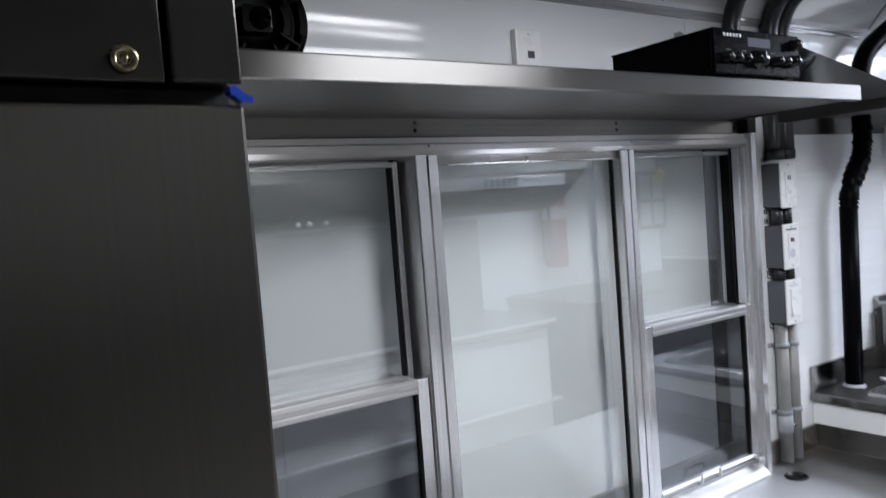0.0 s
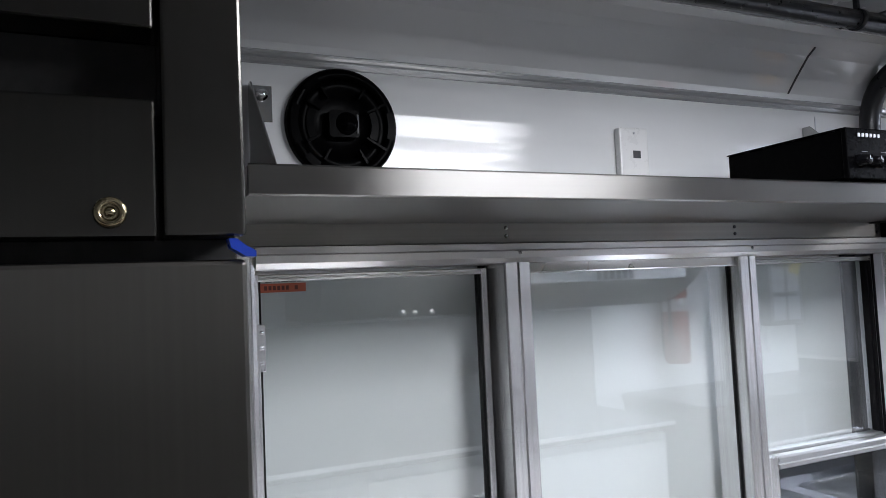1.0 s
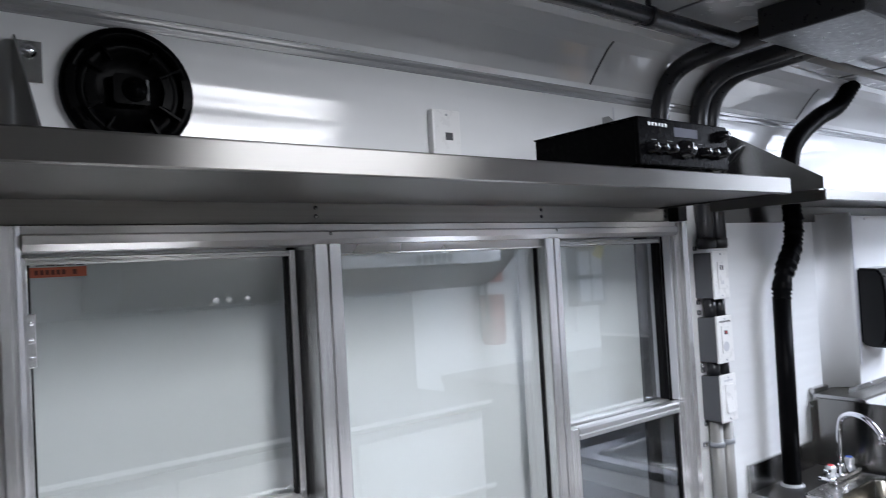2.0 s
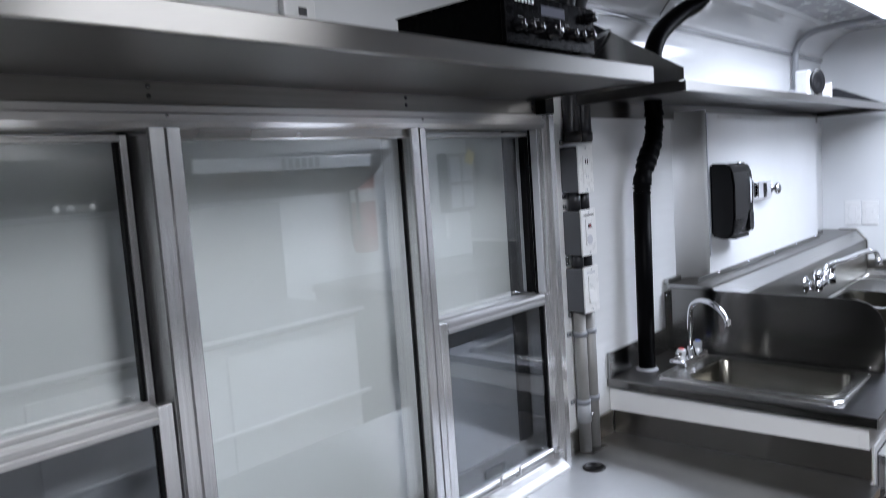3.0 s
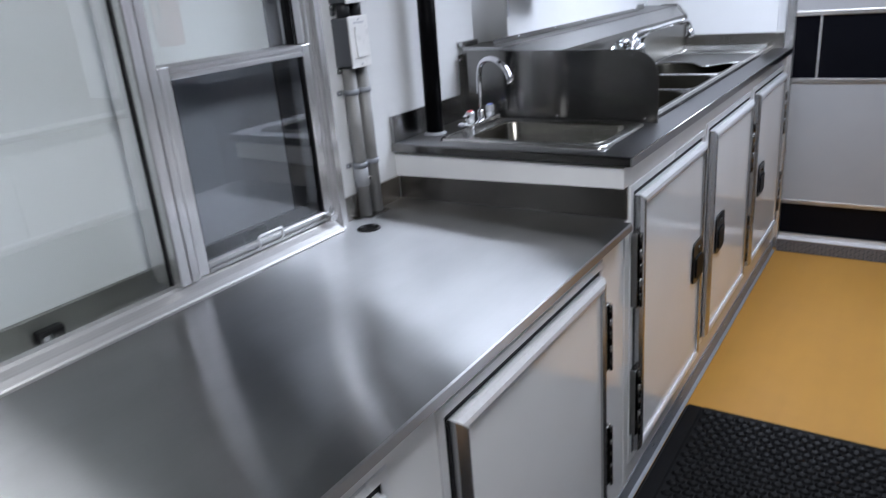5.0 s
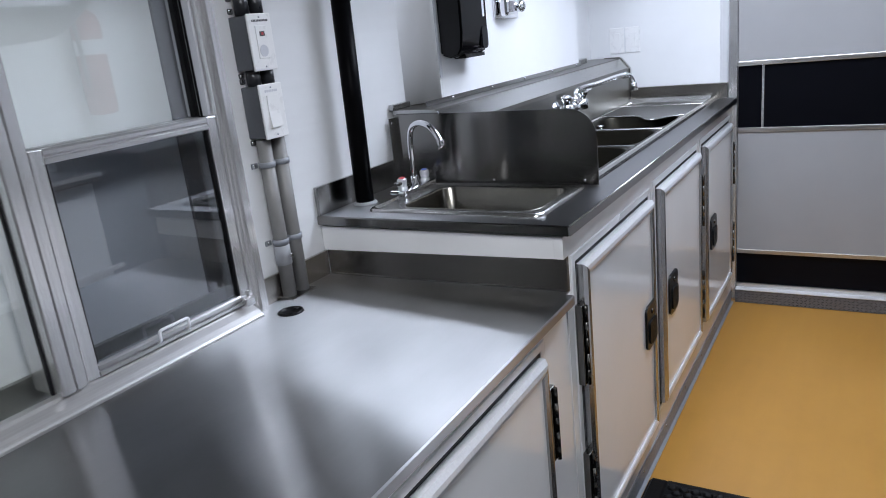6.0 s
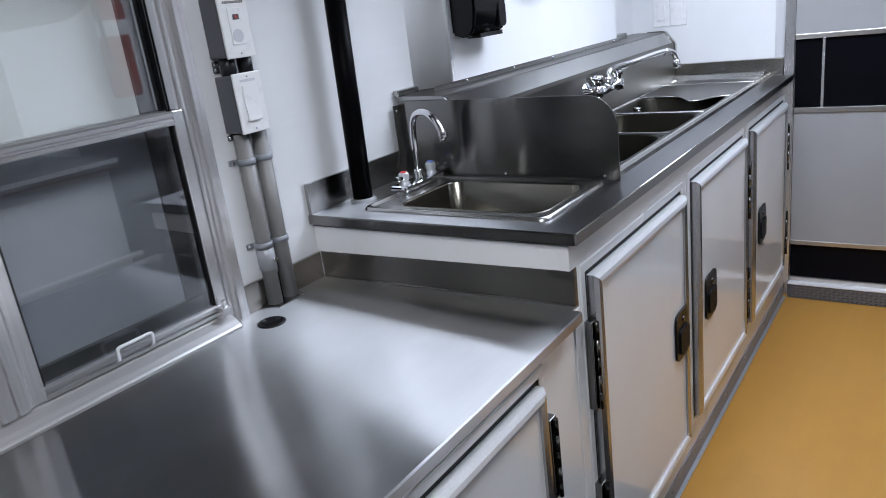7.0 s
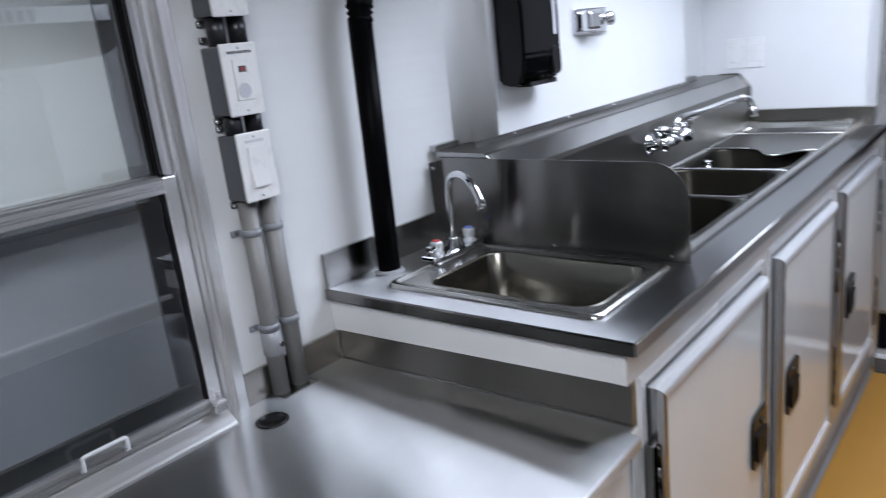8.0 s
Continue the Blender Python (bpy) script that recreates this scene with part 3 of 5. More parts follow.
part("gasket", boxes(((-0.034, 0.853, 0.80), (-0.026, 0.8555, 1.611)), ((-0.034, 1.3205, 0.80), (-0.026, 1.323, 1.611))), BLACK_MATT, win, "black rubber gasket")
part("bead", prism([(-0.0275, 1.594), (-0.010, 1.594), (-0.0085, 1.596), (-0.0125, 1.611), (-0.0275, 1.611)], "y", 0.8525, 1.3235), ALU_BEAD, win, "bright aluminium glazing bead")
p = part("pane", box((-0.032, 0.8555, 0.80), (-0.028, 1.3205, 1.611)), GLASS, win, "clear fixed pane")
p.visible_shadow = False
part("label_sticker", boxes(((-0.0568, 0.405, 1.579), (-0.0562, 0.476, 1.5925))), LABEL_RED, win, "small orange warning sticker")
part("print_bar", boxes(*[((-0.0562, 0.412 + i * 0.0066, 1.5825), (-0.0559, 0.4165 + i * 0.0066, 1.589)) for i in range(6)], ((-0.0562, 0.4585, 1.5825), (-0.0559, 0.4635, 1.589))), DARK_RED, win, "row of dark red printed bars")
part("print_line", boxes(*[((-0.0568, 0.414 + i * 0.0122, 1.5943), (-0.0565, 0.4245 + i * 0.0122, 1.5955)) for i in range(5)]), INK, win, "thin line of dark print")
part("clip", box((-0.046, 0.397, 1.462), (-0.040, 0.409, 1.532), 0.001), ALU, win, "riveted sash clip")
for z in (1.475, 1.497, 1.52):
    part("rivet", screw((-0.040, 0.403, z), (1, 0, 0), 0.0035), CHROME, win)

# closed hatch outside the window
hatch = thing("serving_hatch", (-0.12, 1.09, 0.76), "closed white serving hatch with a grey bottom rail", "hatch")
part("skin", box((-0.135, 0.30, 0.70), (-0.112, 1.88, 1.70)), HATCH_WHITE, hatch)
part("bottom_rail", box((-0.112, 0.31, 0.74), (-0.100, 1.87, 0.821), 0.002), OLIVE_RAIL, hatch, "dull grey metal rail")
part("edge_post", box((-0.112, 1.757, 0.822), (-0.104, 1.87, 1.69), 0.001), EDGE_GREY, hatch, "dark grey edge post")
lt = part("latch", box((-0.100, 1.078, 0.772), (-0.078, 1.126, 0.798), 0.003), BLACK, hatch, "black plastic latch")
part("keyhole", box((-0.0785, 1.084, 0.779), (-0.0765, 1.095, 0.789), 0.001), CHROME, lt)
part("lip", box((-0.0785, 1.100, 0.777), (-0.076, 1.122, 0.793), 0.001), BLACK_GLOSS, lt)

# ---- strip between window and shelf ----
st = thing("stainless_strip", (WX, 1.05, 1.645), "riveted stainless steel strip above the window", "strip")
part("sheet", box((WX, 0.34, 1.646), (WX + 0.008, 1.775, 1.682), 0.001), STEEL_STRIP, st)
for y in (0.36, 0.813, 1.335, 1.763):
    for z in (1.658, 1.672):
        part("rivet", screw((WX + 0.008, y, z), (1, 0, 0), 0.0036), INK if y > 1 else STEEL_GUARD, st, "dark rivet" if y > 1 else "steel rivet")
# Black block added for the darkness of the hole beside the strip.
solo("end_hole", box((WX, 1.785, 1.646), (WX + 0.03, 1.822, 1.700), 0.002), BLACK_MATT, "black block for the dark hole at the strip's end", "bracket")


# ---- wall shelves ----
def shelf(name, y0, y1, x1, top, label, lip):
    s = thing(name, (WX, (y0 + y1) / 2, top - lip), label, "shelf")
    thick = lip - 0.004 if name == "wall_shelf" else 0.003
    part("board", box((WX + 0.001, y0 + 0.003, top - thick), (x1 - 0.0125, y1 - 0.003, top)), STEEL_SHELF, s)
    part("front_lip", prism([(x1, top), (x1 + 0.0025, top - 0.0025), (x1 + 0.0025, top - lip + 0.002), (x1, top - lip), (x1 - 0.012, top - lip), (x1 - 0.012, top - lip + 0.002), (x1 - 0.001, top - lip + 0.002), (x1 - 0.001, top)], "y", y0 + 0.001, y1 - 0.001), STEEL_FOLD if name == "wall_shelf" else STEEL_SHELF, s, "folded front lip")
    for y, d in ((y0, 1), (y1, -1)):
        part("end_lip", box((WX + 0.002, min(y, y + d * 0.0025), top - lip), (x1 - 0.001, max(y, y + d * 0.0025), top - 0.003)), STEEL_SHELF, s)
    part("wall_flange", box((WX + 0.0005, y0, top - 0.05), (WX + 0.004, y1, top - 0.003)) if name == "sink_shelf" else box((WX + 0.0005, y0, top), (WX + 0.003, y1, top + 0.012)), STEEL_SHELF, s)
    return s


def gusset(parent, y, x1, z0, z1, side):
    nose = 0.026 if x1 > 0.29 else 0.012
    g = part("bracket", prism([(WX + 0.003, z0), (x1, z0), (x1, z0 + nose), (WX + 0.02, z1), (WX + 0.003, z1)], "y", y - 0.0012, y + 0.0012), STEEL_X, parent, "triangular stainless bracket")
    part("mounting_tab", box((WX + 0.001, min(y, y + side * 0.034), z1 - 0.055), (WX + 0.0035, max(y, y + side * 0.034), z1), 0.001), STEEL_X, g)
    part("bolt", lathe((WX + 0.0035, y + side * 0.018, z1 - 0.014), (1, 0, 0), [(0.010, 0), (0.010, 0.002), (0.0065, 0.0025), (0.0065, 0.007), (0.004, 0.0085), (0, 0.0085)], sides=14), CHROME, g)
    part("screw", screw((WX + 0.045, y - 0.0012, z0 + 0.045), (0, -1, 0), 0.003), CHROME, g)
    return g


s1 = shelf("wall_shelf", 0.331, 1.742, 0.302, 1.710, "long stainless steel wall shelf above the window", 0.034)
gusset(s1, 0.392, 0.17, 1.710, 1.888, 1)
gusset(s1, 1.557, 0.17, 1.710, 1.884, 1)
s2 = shelf("sink_shelf", 1.90, 4.10, 0.300, 1.692, "long stainless steel shelf above the sinks", 0.026)
gusset(s2, 1.902, 0.298, 1.692, 1.905, 1)
gusset(s2, 4.09, 0.25, 1.692, 1.80, -1)

# ---- ceiling lights ----
def ceiling_light(x0, x1, y0, y1, skin, label):
    f = thing("ceiling_light", ((x0 + x1) / 2, (y0 + y1) / 2, CEIL), label, "ceiling light", "ceiling lights")
    part("housing", pierced_sheet((x0, x0 + 0.012, x1 - 0.012, x1), (y0, y0 + 0.012, y1 - 0.012, y1), CEIL - 0.05, CEIL - 0.0005, {(1, 1)}), PLASTIC_GREY, f, "grey housing")
    part("diffuser", box((x0 + 0.013, y0 + 0.013, CEIL - 0.048), (x1 - 0.013, y1 - 0.013, CEIL - 0.036)), skin, f, "glowing white diffuser")
    return f


ceiling_light(*REAR_LIGHT, LED, "bright flat white ceiling light above the sinks")
ceiling_light(*FRONT_LIGHT, LED_DIM, "flat white ceiling light above the aisle")

# ---- refrigerator ----
fr = thing("refrigerator", (0.3, -0.08, FLOOR), "tall brushed stainless refrigerator with a louvred top", "refrigerator")
RY0, RY1, RX = -0.42, 0.273, 0.636
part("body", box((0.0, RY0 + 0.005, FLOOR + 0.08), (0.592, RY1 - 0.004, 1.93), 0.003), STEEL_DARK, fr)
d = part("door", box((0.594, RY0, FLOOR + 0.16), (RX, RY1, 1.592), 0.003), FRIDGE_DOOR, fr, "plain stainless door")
part("handle", boxes(((RX, RY0 + 0.05, 0.85), (RX + 0.03, RY0 + 0.075, 1.15)), bevel=0.006), STEEL_DARK, d)
# Dark strip set into the gap above the door for its shade.
part("gasket", box((0.590, RY0 + 0.01, 1.5925), (0.612, RY1 - 0.003, 1.605)), DARK, fr, "dark strip in the gap above the door")
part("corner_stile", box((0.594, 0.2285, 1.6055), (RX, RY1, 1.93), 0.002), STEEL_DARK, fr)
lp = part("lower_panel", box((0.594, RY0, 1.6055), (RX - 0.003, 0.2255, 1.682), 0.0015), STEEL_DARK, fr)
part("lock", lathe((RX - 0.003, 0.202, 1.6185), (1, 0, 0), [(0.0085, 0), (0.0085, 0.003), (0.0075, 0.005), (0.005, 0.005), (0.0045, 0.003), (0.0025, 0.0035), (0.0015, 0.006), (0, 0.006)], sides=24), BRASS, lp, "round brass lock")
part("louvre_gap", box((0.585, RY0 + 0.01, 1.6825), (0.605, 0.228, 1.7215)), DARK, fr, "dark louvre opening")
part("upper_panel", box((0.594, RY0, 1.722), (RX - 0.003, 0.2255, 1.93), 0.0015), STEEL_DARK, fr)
for y in (RY0 + 0.06, RY1 - 0.06):
    for x in (0.06, 0.54):
        part("foot", lathe((x, y, FLOOR), (0, 0, 1), [(0.022, 0), (0.022, 0.01), (0.014, 0.015), (0.014, 0.081)], sides=16), BLACK, fr)
fl = prism([(0.2625, 1.6035), (0.267, 1.6035), (0.272, 1.5995), (0.2775, 1.5965), (0.2775, 1.593), (0.2715, 1.5935), (0.2675, 1.596), (0.2635, 1.5985)], "x", 0.628, 0.6395)
part("film_scrap", fl, BLUE_FILM, fr, "scrap of blue protective film")

# ---- loudspeaker on the wall ----
sp = thing("loudspeaker", (WX, 0.532, 1.833), "round black loudspeaker set in the wall", "loudspeaker")
C = (WX + 0.001, 0.532, 1.833)
part("ring", lathe(C, (1, 0, 0), [(0.0885, 0), (0.0885, 0.010), (0.085, 0.016), (0.076, 0.018), (0.070, 0.012), (0.070, 0.0)], sides=48), CONE_BLACK, sp)
part("cone", lathe(C, (1, 0, 0), [(0.070, 0.008), (0.062, 0.012), (0.054, 0.006), (0.03, 0.002), (0.02, 0.002), (0, 0.002)], sides=48), CONE_BLACK, sp, "black cone")
for k, (deg, r0, r1) in enumerate(((27, 0.042, 0.075), (58, 0.046, 0.066), (122, 0.046, 0.066), (150, 0.042, 0.066), (207, 0.042, 0.066), (240, 0.046, 0.066), (300, 0.046, 0.070), (330, 0.042, 0.078))):
    a = radians(deg)
    u, v = Vector((0, math.cos(a), math.sin(a))), Vector((0, -math.sin(a), math.cos(a)))
    one = bmesh.new()
    c = Vector(C) + Vector((0.010, 0, 0))
    pts = [c + u * r0 - v * 0.0014, c + u * r1 - v * 0.002, c + u * r1 + v * 0.002, c + u * r0 + v * 0.0014]
    lo = [one.verts.new(p) for p in pts]
    hi = [one.verts.new(p + Vector((0.010, 0, 0))) for p in pts]
    one.faces.new(hi)
    for i in range(4):
        one.faces.new((lo[i], lo[(i + 1) % 4], hi[(i + 1) % 4], hi[i]))
    part("spoke", one, CONE_BLACK, sp)


def sector(r0, r1, a0, a1, h0, h1):
    """A flat slice of a ring round the loudspeaker's middle."""
    arc = [radians(a0 + (a1 - a0) * i / 8) for i in range(9)]
    return prism([(C[1] + r1 * math.cos(t), C[2] + r1 * math.sin(t)) for t in arc] + [(C[1] + r0 * math.cos(t), C[2] + r0 * math.sin(t)) for t in arc[::-1]], "x", C[0] + h0, C[0] + h1)


for a0, a1 in ((160, 204), (120, 140), (220, 238), (-16, 16)):
    part("ring_panel", sector(0.0715, 0.0835, a0, a1, 0.0165, 0.0188), CONE_BLACK, sp, "dull black inset")
for a0, a1 in ((-24, 24), (156, 204)):
    part("cone_panel", sector(0.046, 0.058, a0, a1, 0.006, 0.0135), CONE_BLACK, sp, "glossy black inset")
part("tweeter_plate", prism(round_rect(C[1] - 0.024, C[1] + 0.024, C[2] - 0.021, C[2] + 0.021, 0.006), "x", C[0] + 0.006, C[0] + 0.020), CONE_BLACK, sp, "square black tweeter plate")
part("tweeter", lathe((C[0] + 0.020, C[1] + 0.004, C[2]), (1, 0, 0), [(0.0175, 0), (0.0175, 0.002), (0.014, 0.001), (0.012, 0.003), (0.007, 0.006), (0, 0.0072)], sides=24), CONE_BLACK, sp, "black dome tweeter")
part("badge", box((C[0] + 0.020, C[1] + 0.0195, C[2] - 0.015), (C[0] + 0.0215, C[1] + 0.0225, C[2] + 0.015), 0.0006), EDGE_GREY, sp, "slim grey badge")

# ---- wall control plate ----
th = thing("control_plate", (WX, 1.09, 1.80), "white wall plate with a small dark socket", "wall plate")
part("plate", box((WX, 1.058, 1.742), (WX + 0.016, 1.124, 1.857), 0.003), PLASTIC, th)
part("socket", box((WX + 0.016, 1.087, 1.800), (WX + 0.0168, 1.104, 1.814)), INK, th, "dark socket")
part("screw", screw((WX + 0.016, 1.091, 1.847), (1, 0, 0), 0.0025), PLASTIC_GREY, th)

# ---- radio on the shelf ----
ra = thing("radio", (0.19, 1.37, 1.710), "black amplifier radio with knobs on the shelf", "radio")
part("case", box((0.072, 1.238, 1.716), (0.300, 1.500, 1.792), 0.002), CONE_BLACK, ra)
part("lid", boxes(((0.070, 1.236, 1.792), (0.304, 1.502, 1.7945)), bevel=0.0008), CONE_BLACK, ra)
fp = part("front_panel", box((0.300, 1.236, 1.714), (0.309, 1.502, 1.7945), 0.002), CONE_BLACK, ra, "black front panel")
part("display", box((0.309, 1.335, 1.766), (0.3096, 1.405, 1.782)), DISPLAY, fp, "dim blue display")
for i in range(6):
    part("button", box((0.309, 1.262 + i * 0.0092, 1.780), (0.3115, 1.2665 + i * 0.0092, 1.786), 0.0008), PLASTIC_GREY, fp, "pale push button")
for y, z, r in ((1.262, 1.742, 0.010), (1.288, 1.742, 0.009), (1.314, 1.742, 0.009), (1.362, 1.744, 0.017), (1.415, 1.742, 0.009), (1.440, 1.742, 0.009), (1.472, 1.744, 0.012), (1.478, 1.775, 0.011)):
    part("knob", lathe((0.309, y, z), (1, 0, 0), [(r, 0), (r, 0.004), (r * 0.85, 0.006), (r * 0.8, 0.017), (r * 0.6, 0.019), (0, 0.019)], sides=18), BLACK_GLOSS, fp)
    part("marker", box((0.328, y - 0.0006, z), (0.3285, y + 0.0006, z + r * 0.6)), PLASTIC_GREY, fp, "pale marker line")
for i in range(4):
    part("print_bar", box((0.309, 1.270 + i * 0.045, 1.7568), (0.3093, 1.284 + i * 0.045, 1.7578)), EDGE_GREY, fp, "pale printed bar")
for y in (1.26, 1.48):
    for x in (0.10, 0.28):
        part("foot", disc((x, y, 1.7105), (0, 0, 1), 0.010, 0.0055), BLACK, ra)
bm = tube(curve_points([(0.29, 1.502, 1.735), (0.292, 1.56, 1.760), (0.27, 1.63, 1.775), (0.22, 1.70, 1.77), (0.16, 1.73, 1.74), (0.13, 1.735, 1.713)], 0.012), 0.0032, sides=8)
solo("cable", bm, BLACK, "thin black cable curving over the shelf", "cable")
solo("cable", tube(curve_points([(0.09, 1.237, 1.7135), (0.085, 1.225, 1.714), (0.05, 1.215, 1.7135), (0.0, 1.19, 1.7135)], 0.01), 0.003, sides=8), BLACK, "thin black cable behind the radio", "cable")


# ---- conduits ----
def strap(parent, x, y, z, r):
    s = part("strap", tube([(x, y, z - 0.006), (x, y, z + 0.006)], r + 0.0030, sides=20), GALVANISED, parent, "galvanised strap")
    part("ear", box((WX, y - r - 0.014, z - 0.006), (WX + 0.004, y - r + 0.004, z + 0.006), 0.001), GALVANISED, s)
    part("screw", screw((WX + 0.004, y - r - 0.006, z), (1, 0, 0), 0.0048), CHROME, s)


CX = 0.0
BOXES = ((1.142, 1.260), (1.288, 1.406), (1.448, 1.568))
for y, z0, mat in ((1.900, 0.772, CONDUIT), (1.946, 0.772, CONDUIT)):
    c = thing("conduit", (CX, y, z0), "grey metal conduit rising from the counter", "conduit", "conduits beside the window")
    part("pipe", tube([(CX - 0.004, y, z0), (CX - 0.004, y, 1.141)], 0.0162, sides=20), mat, c)
    for z in (0.905, 1.085):
        strap(c, CX - 0.004, y, z, 0.0162)
    if y < 1.92:
        part("coupling", lathe((CX - 0.004, y, 0.85), (0, 0, 1), [(0.0165, 0), (0.0186, 0.001), (0.0186, 0.045), (0.0165, 0.046)], sides=20), CONDUIT_PALE, c, "pale coupling sleeve")
        part("set_screw", disc((CX + 0.016, y + 0.004, 0.872), (1, 0, 0), 0.005, 0.005, sides=10), CHROME, c)
    else:
        part("base_plate", box((WX + 0.002, y - 0.06, 0.7685), (CX + 0.024, y + 0.022, 0.7715), 0.001), STEEL_X, c)
for y, x_end in ((1.742, 0.30), (1.905, 0.34), (1.958, 0.34)):
    c = thing("conduit", (CX, y, 1.57), "dark conduit bending from the wall to the ceiling", "conduit", "bent conduits above the shelf")
    part("pipe", tube(bend((CX, y, 1.575 if y > 1.8 else 1.72), (CX, y, 2.008), (x_end, y, 2.022), 0.13, 14), 0.0215, sides=20), CONDUIT_DARK, c)
    if y > 1.8:
        part("coupling", lathe((CX, y, 1.578), (0, 0, 1), [(0.0216, 0), (0.0238, 0.001), (0.0238, 0.022), (0.0216, 0.023)], sides=20), CONDUIT_DARK, c)
solo("junction_box", box((0.30, 1.66, 1.985), (0.50, 2.02, CEIL - 0.001), 0.004), CONDUIT_DARK, "dark junction box below the ceiling", "junction box")
c = thing("ceiling_pipe", (0.25, 1.0, 2.0), "long dark pipe along the ceiling", "pipe")
part("pipe", tube([(0.25, SOUTH + 0.01, 2.0), (0.25, 1.655, 2.0)], 0.016, sides=20), CONDUIT_DARK, c)
for y in (0.3, 1.37):
    part("hanger", box((0.246, y - 0.004, 2.016), (0.254, y + 0.004, CEIL - 0.001), 0.001, tube([(0.25, y - 0.007, 2.0), (0.25, y + 0.007, 2.0)], 0.0185, sides=20)), CONDUIT_DARK, c)
c = thing("ceiling_pipe", (0.20, 2.6, 2.02), "thin grey pipe along the ceiling", "pipe")
part("pipe", tube([(0.215, 2.03, 2.028), (0.215, 2.80, 2.028)], 0.011, sides=14), CONDUIT, c)
part("end_fitting", lathe((0.215, 2.80, 2.028), (0, 1, 0), [(0.011, 0), (0.016, 0.001), (0.016, 0.03), (0.010, 0.032), (0, 0.032)], sides=14), CONDUIT, c)
part("hanger", box((0.205, 2.76, 2.01), (0.225, 2.775, CEIL - 0.001), 0.002), CONDUIT, c)
c = thing("conduit", (CX, 3.75, 1.70), "grey conduit bending from the shelf to the ceiling", "conduit", "bent conduits above the shelf")
part("pipe", tube(bend((-0.003, 3.72, 1.76), (-0.003, 3.72, 2.012), (0.45, 3.72, 2.03), 0.11, 12), 0.0135, sides=16), CONDUIT_PALE, c)
part("box", box((WX + 0.001, 3.69, 1.694), (0.026, 3.75, 1.78), 0.004), PLASTIC_GREY, c, "pale grey box")

# ---- stacked outlet boxes ----
for i, (z0, z1) in enumerate(BOXES):
    ob = thing("outlet_box", (WX, 1.916, z0), ("grey metal box with a white rocker switch", "grey metal box with a red indicator and round outlet", "grey metal box with a white outlet")[i], "electrical box", "stacked electrical boxes")
    part("body", box((WX, 1.880, z0 + 0.003), (0.0235, 1.952, z1 - 0.003), 0.003), BOX_GREY, ob)
    pl = part("cover", box((0.0235, 1.881, z0), (0.0285, 1.951, z1), 0.002), PLASTIC, ob, "white cover plate")
    zc = (z0 + z1) / 2
    if i == 0:
        part("rocker", prism([(0.0285, zc - 0.034), (0.0345, zc - 0.034), (0.030, zc), (0.0315, zc + 0.034), (0.0285, zc + 0.034)], "y", 1.899, 1.933), PLASTIC, pl, "white rocker")
        part("print_bar", boxes(*[((0.0285, 1.897 + k * 0.0056, zc + 0.041), (0.0288, 1.9012 + k * 0.0056, zc + 0.046)) for k in range(7)]), PLASTIC_GREY, pl, "grey printed word bars")
    else:
        part("insert", box((0.0285, 1.899, zc - 0.034), (0.0305, 1.933, zc + 0.034), 0.001), PLASTIC, pl)
        if i == 1:
            part("indicator", box((0.0305, 1.909, zc + 0.012), (0.0312, 1.924, zc + 0.022)), INK, pl, "dark indicator window")
            part("light", box((0.0312, 1.914, zc + 0.014), (0.0314, 1.920, zc + 0.020)), RED_LIGHT, pl, "small red light")
            part("print_bar", boxes(*[((0.0285, 1.893 + k * 0.0045, zc + 0.042), (0.0288, 1.8963 + k * 0.0045, zc + 0.0465)) for k in range(11)]), INK, pl, "dark printed word bars")
            part("socket", prism([(1.905 + 0.0125 * math.cos(t) + 0.010, zc - 0.018 + 0.0125 * math.sin(t)) for t in [k * math.pi / 8 for k in range(16)]], "x", 0.0305, 0.0312), PLASTIC_GREY, pl, "round outlet")
        else:
            part("slots", boxes(((0.0305, 1.909, zc + 0.012), (0.0309, 1.914, zc + 0.024)), ((0.0305, 1.918, zc + 0.012), (0.0309, 1.923, zc + 0.024))), INK, pl, "dark outlet slots")
            part("slots", boxes(((0.0305, 1.911, zc - 0.024), (0.0309, 1.914, zc - 0.014)), ((0.0305, 1.919, zc - 0.024), (0.0309, 1.922, zc - 0.014))), PLASTIC_GREY, pl)
    for z in (z0 + 0.008, z1 - 0.008):
        part("screw", screw((0.0285, 1.916, z), (1, 0, 0), 0.0022), PLASTIC_GREY, pl)
    for z in (z0 - 0.008, z1 + 0.008):
        e = part("ear", box((WX, 1.881, z - 0.005), (WX + 0.004, 1.896, z + 0.007), 0.003), BOX_GREY, ob)
        part("screw", screw((WX + 0.004, 1.886, z + 0.002), (1, 0, 0), 0.0045), CHROME, e)
    if i < 2:
        for y in (1.900, 1.942):
            part("nipple", tube([(0.0, y, z1 - 0.004), (0.0, y, BOXES[i + 1][0] + 0.004)], 0.0155, sides=16), CONDUIT_DARK, ob, "dark threaded nipple")

# ---- black drain pipe with hose ----
dp = thing("drain_pipe", (0.03, 2.19, 0.915), "black upright pipe with a ribbed hose on top", "pipe")
part("pipe", tube([(0.028, 2.197, 0.922), (0.028, 2.208, 1.43)], 0.0238, sides=28), HOSE, dp)
part("flange", lathe((0.028, 2.198, 0.9212), (0, 0, 1), [(0.031, 0), (0.0305, 0.003), (0.027, 0.006), (0.0242, 0.007)], sides=28), CONDUIT_PALE, dp, "pale sealing flange")
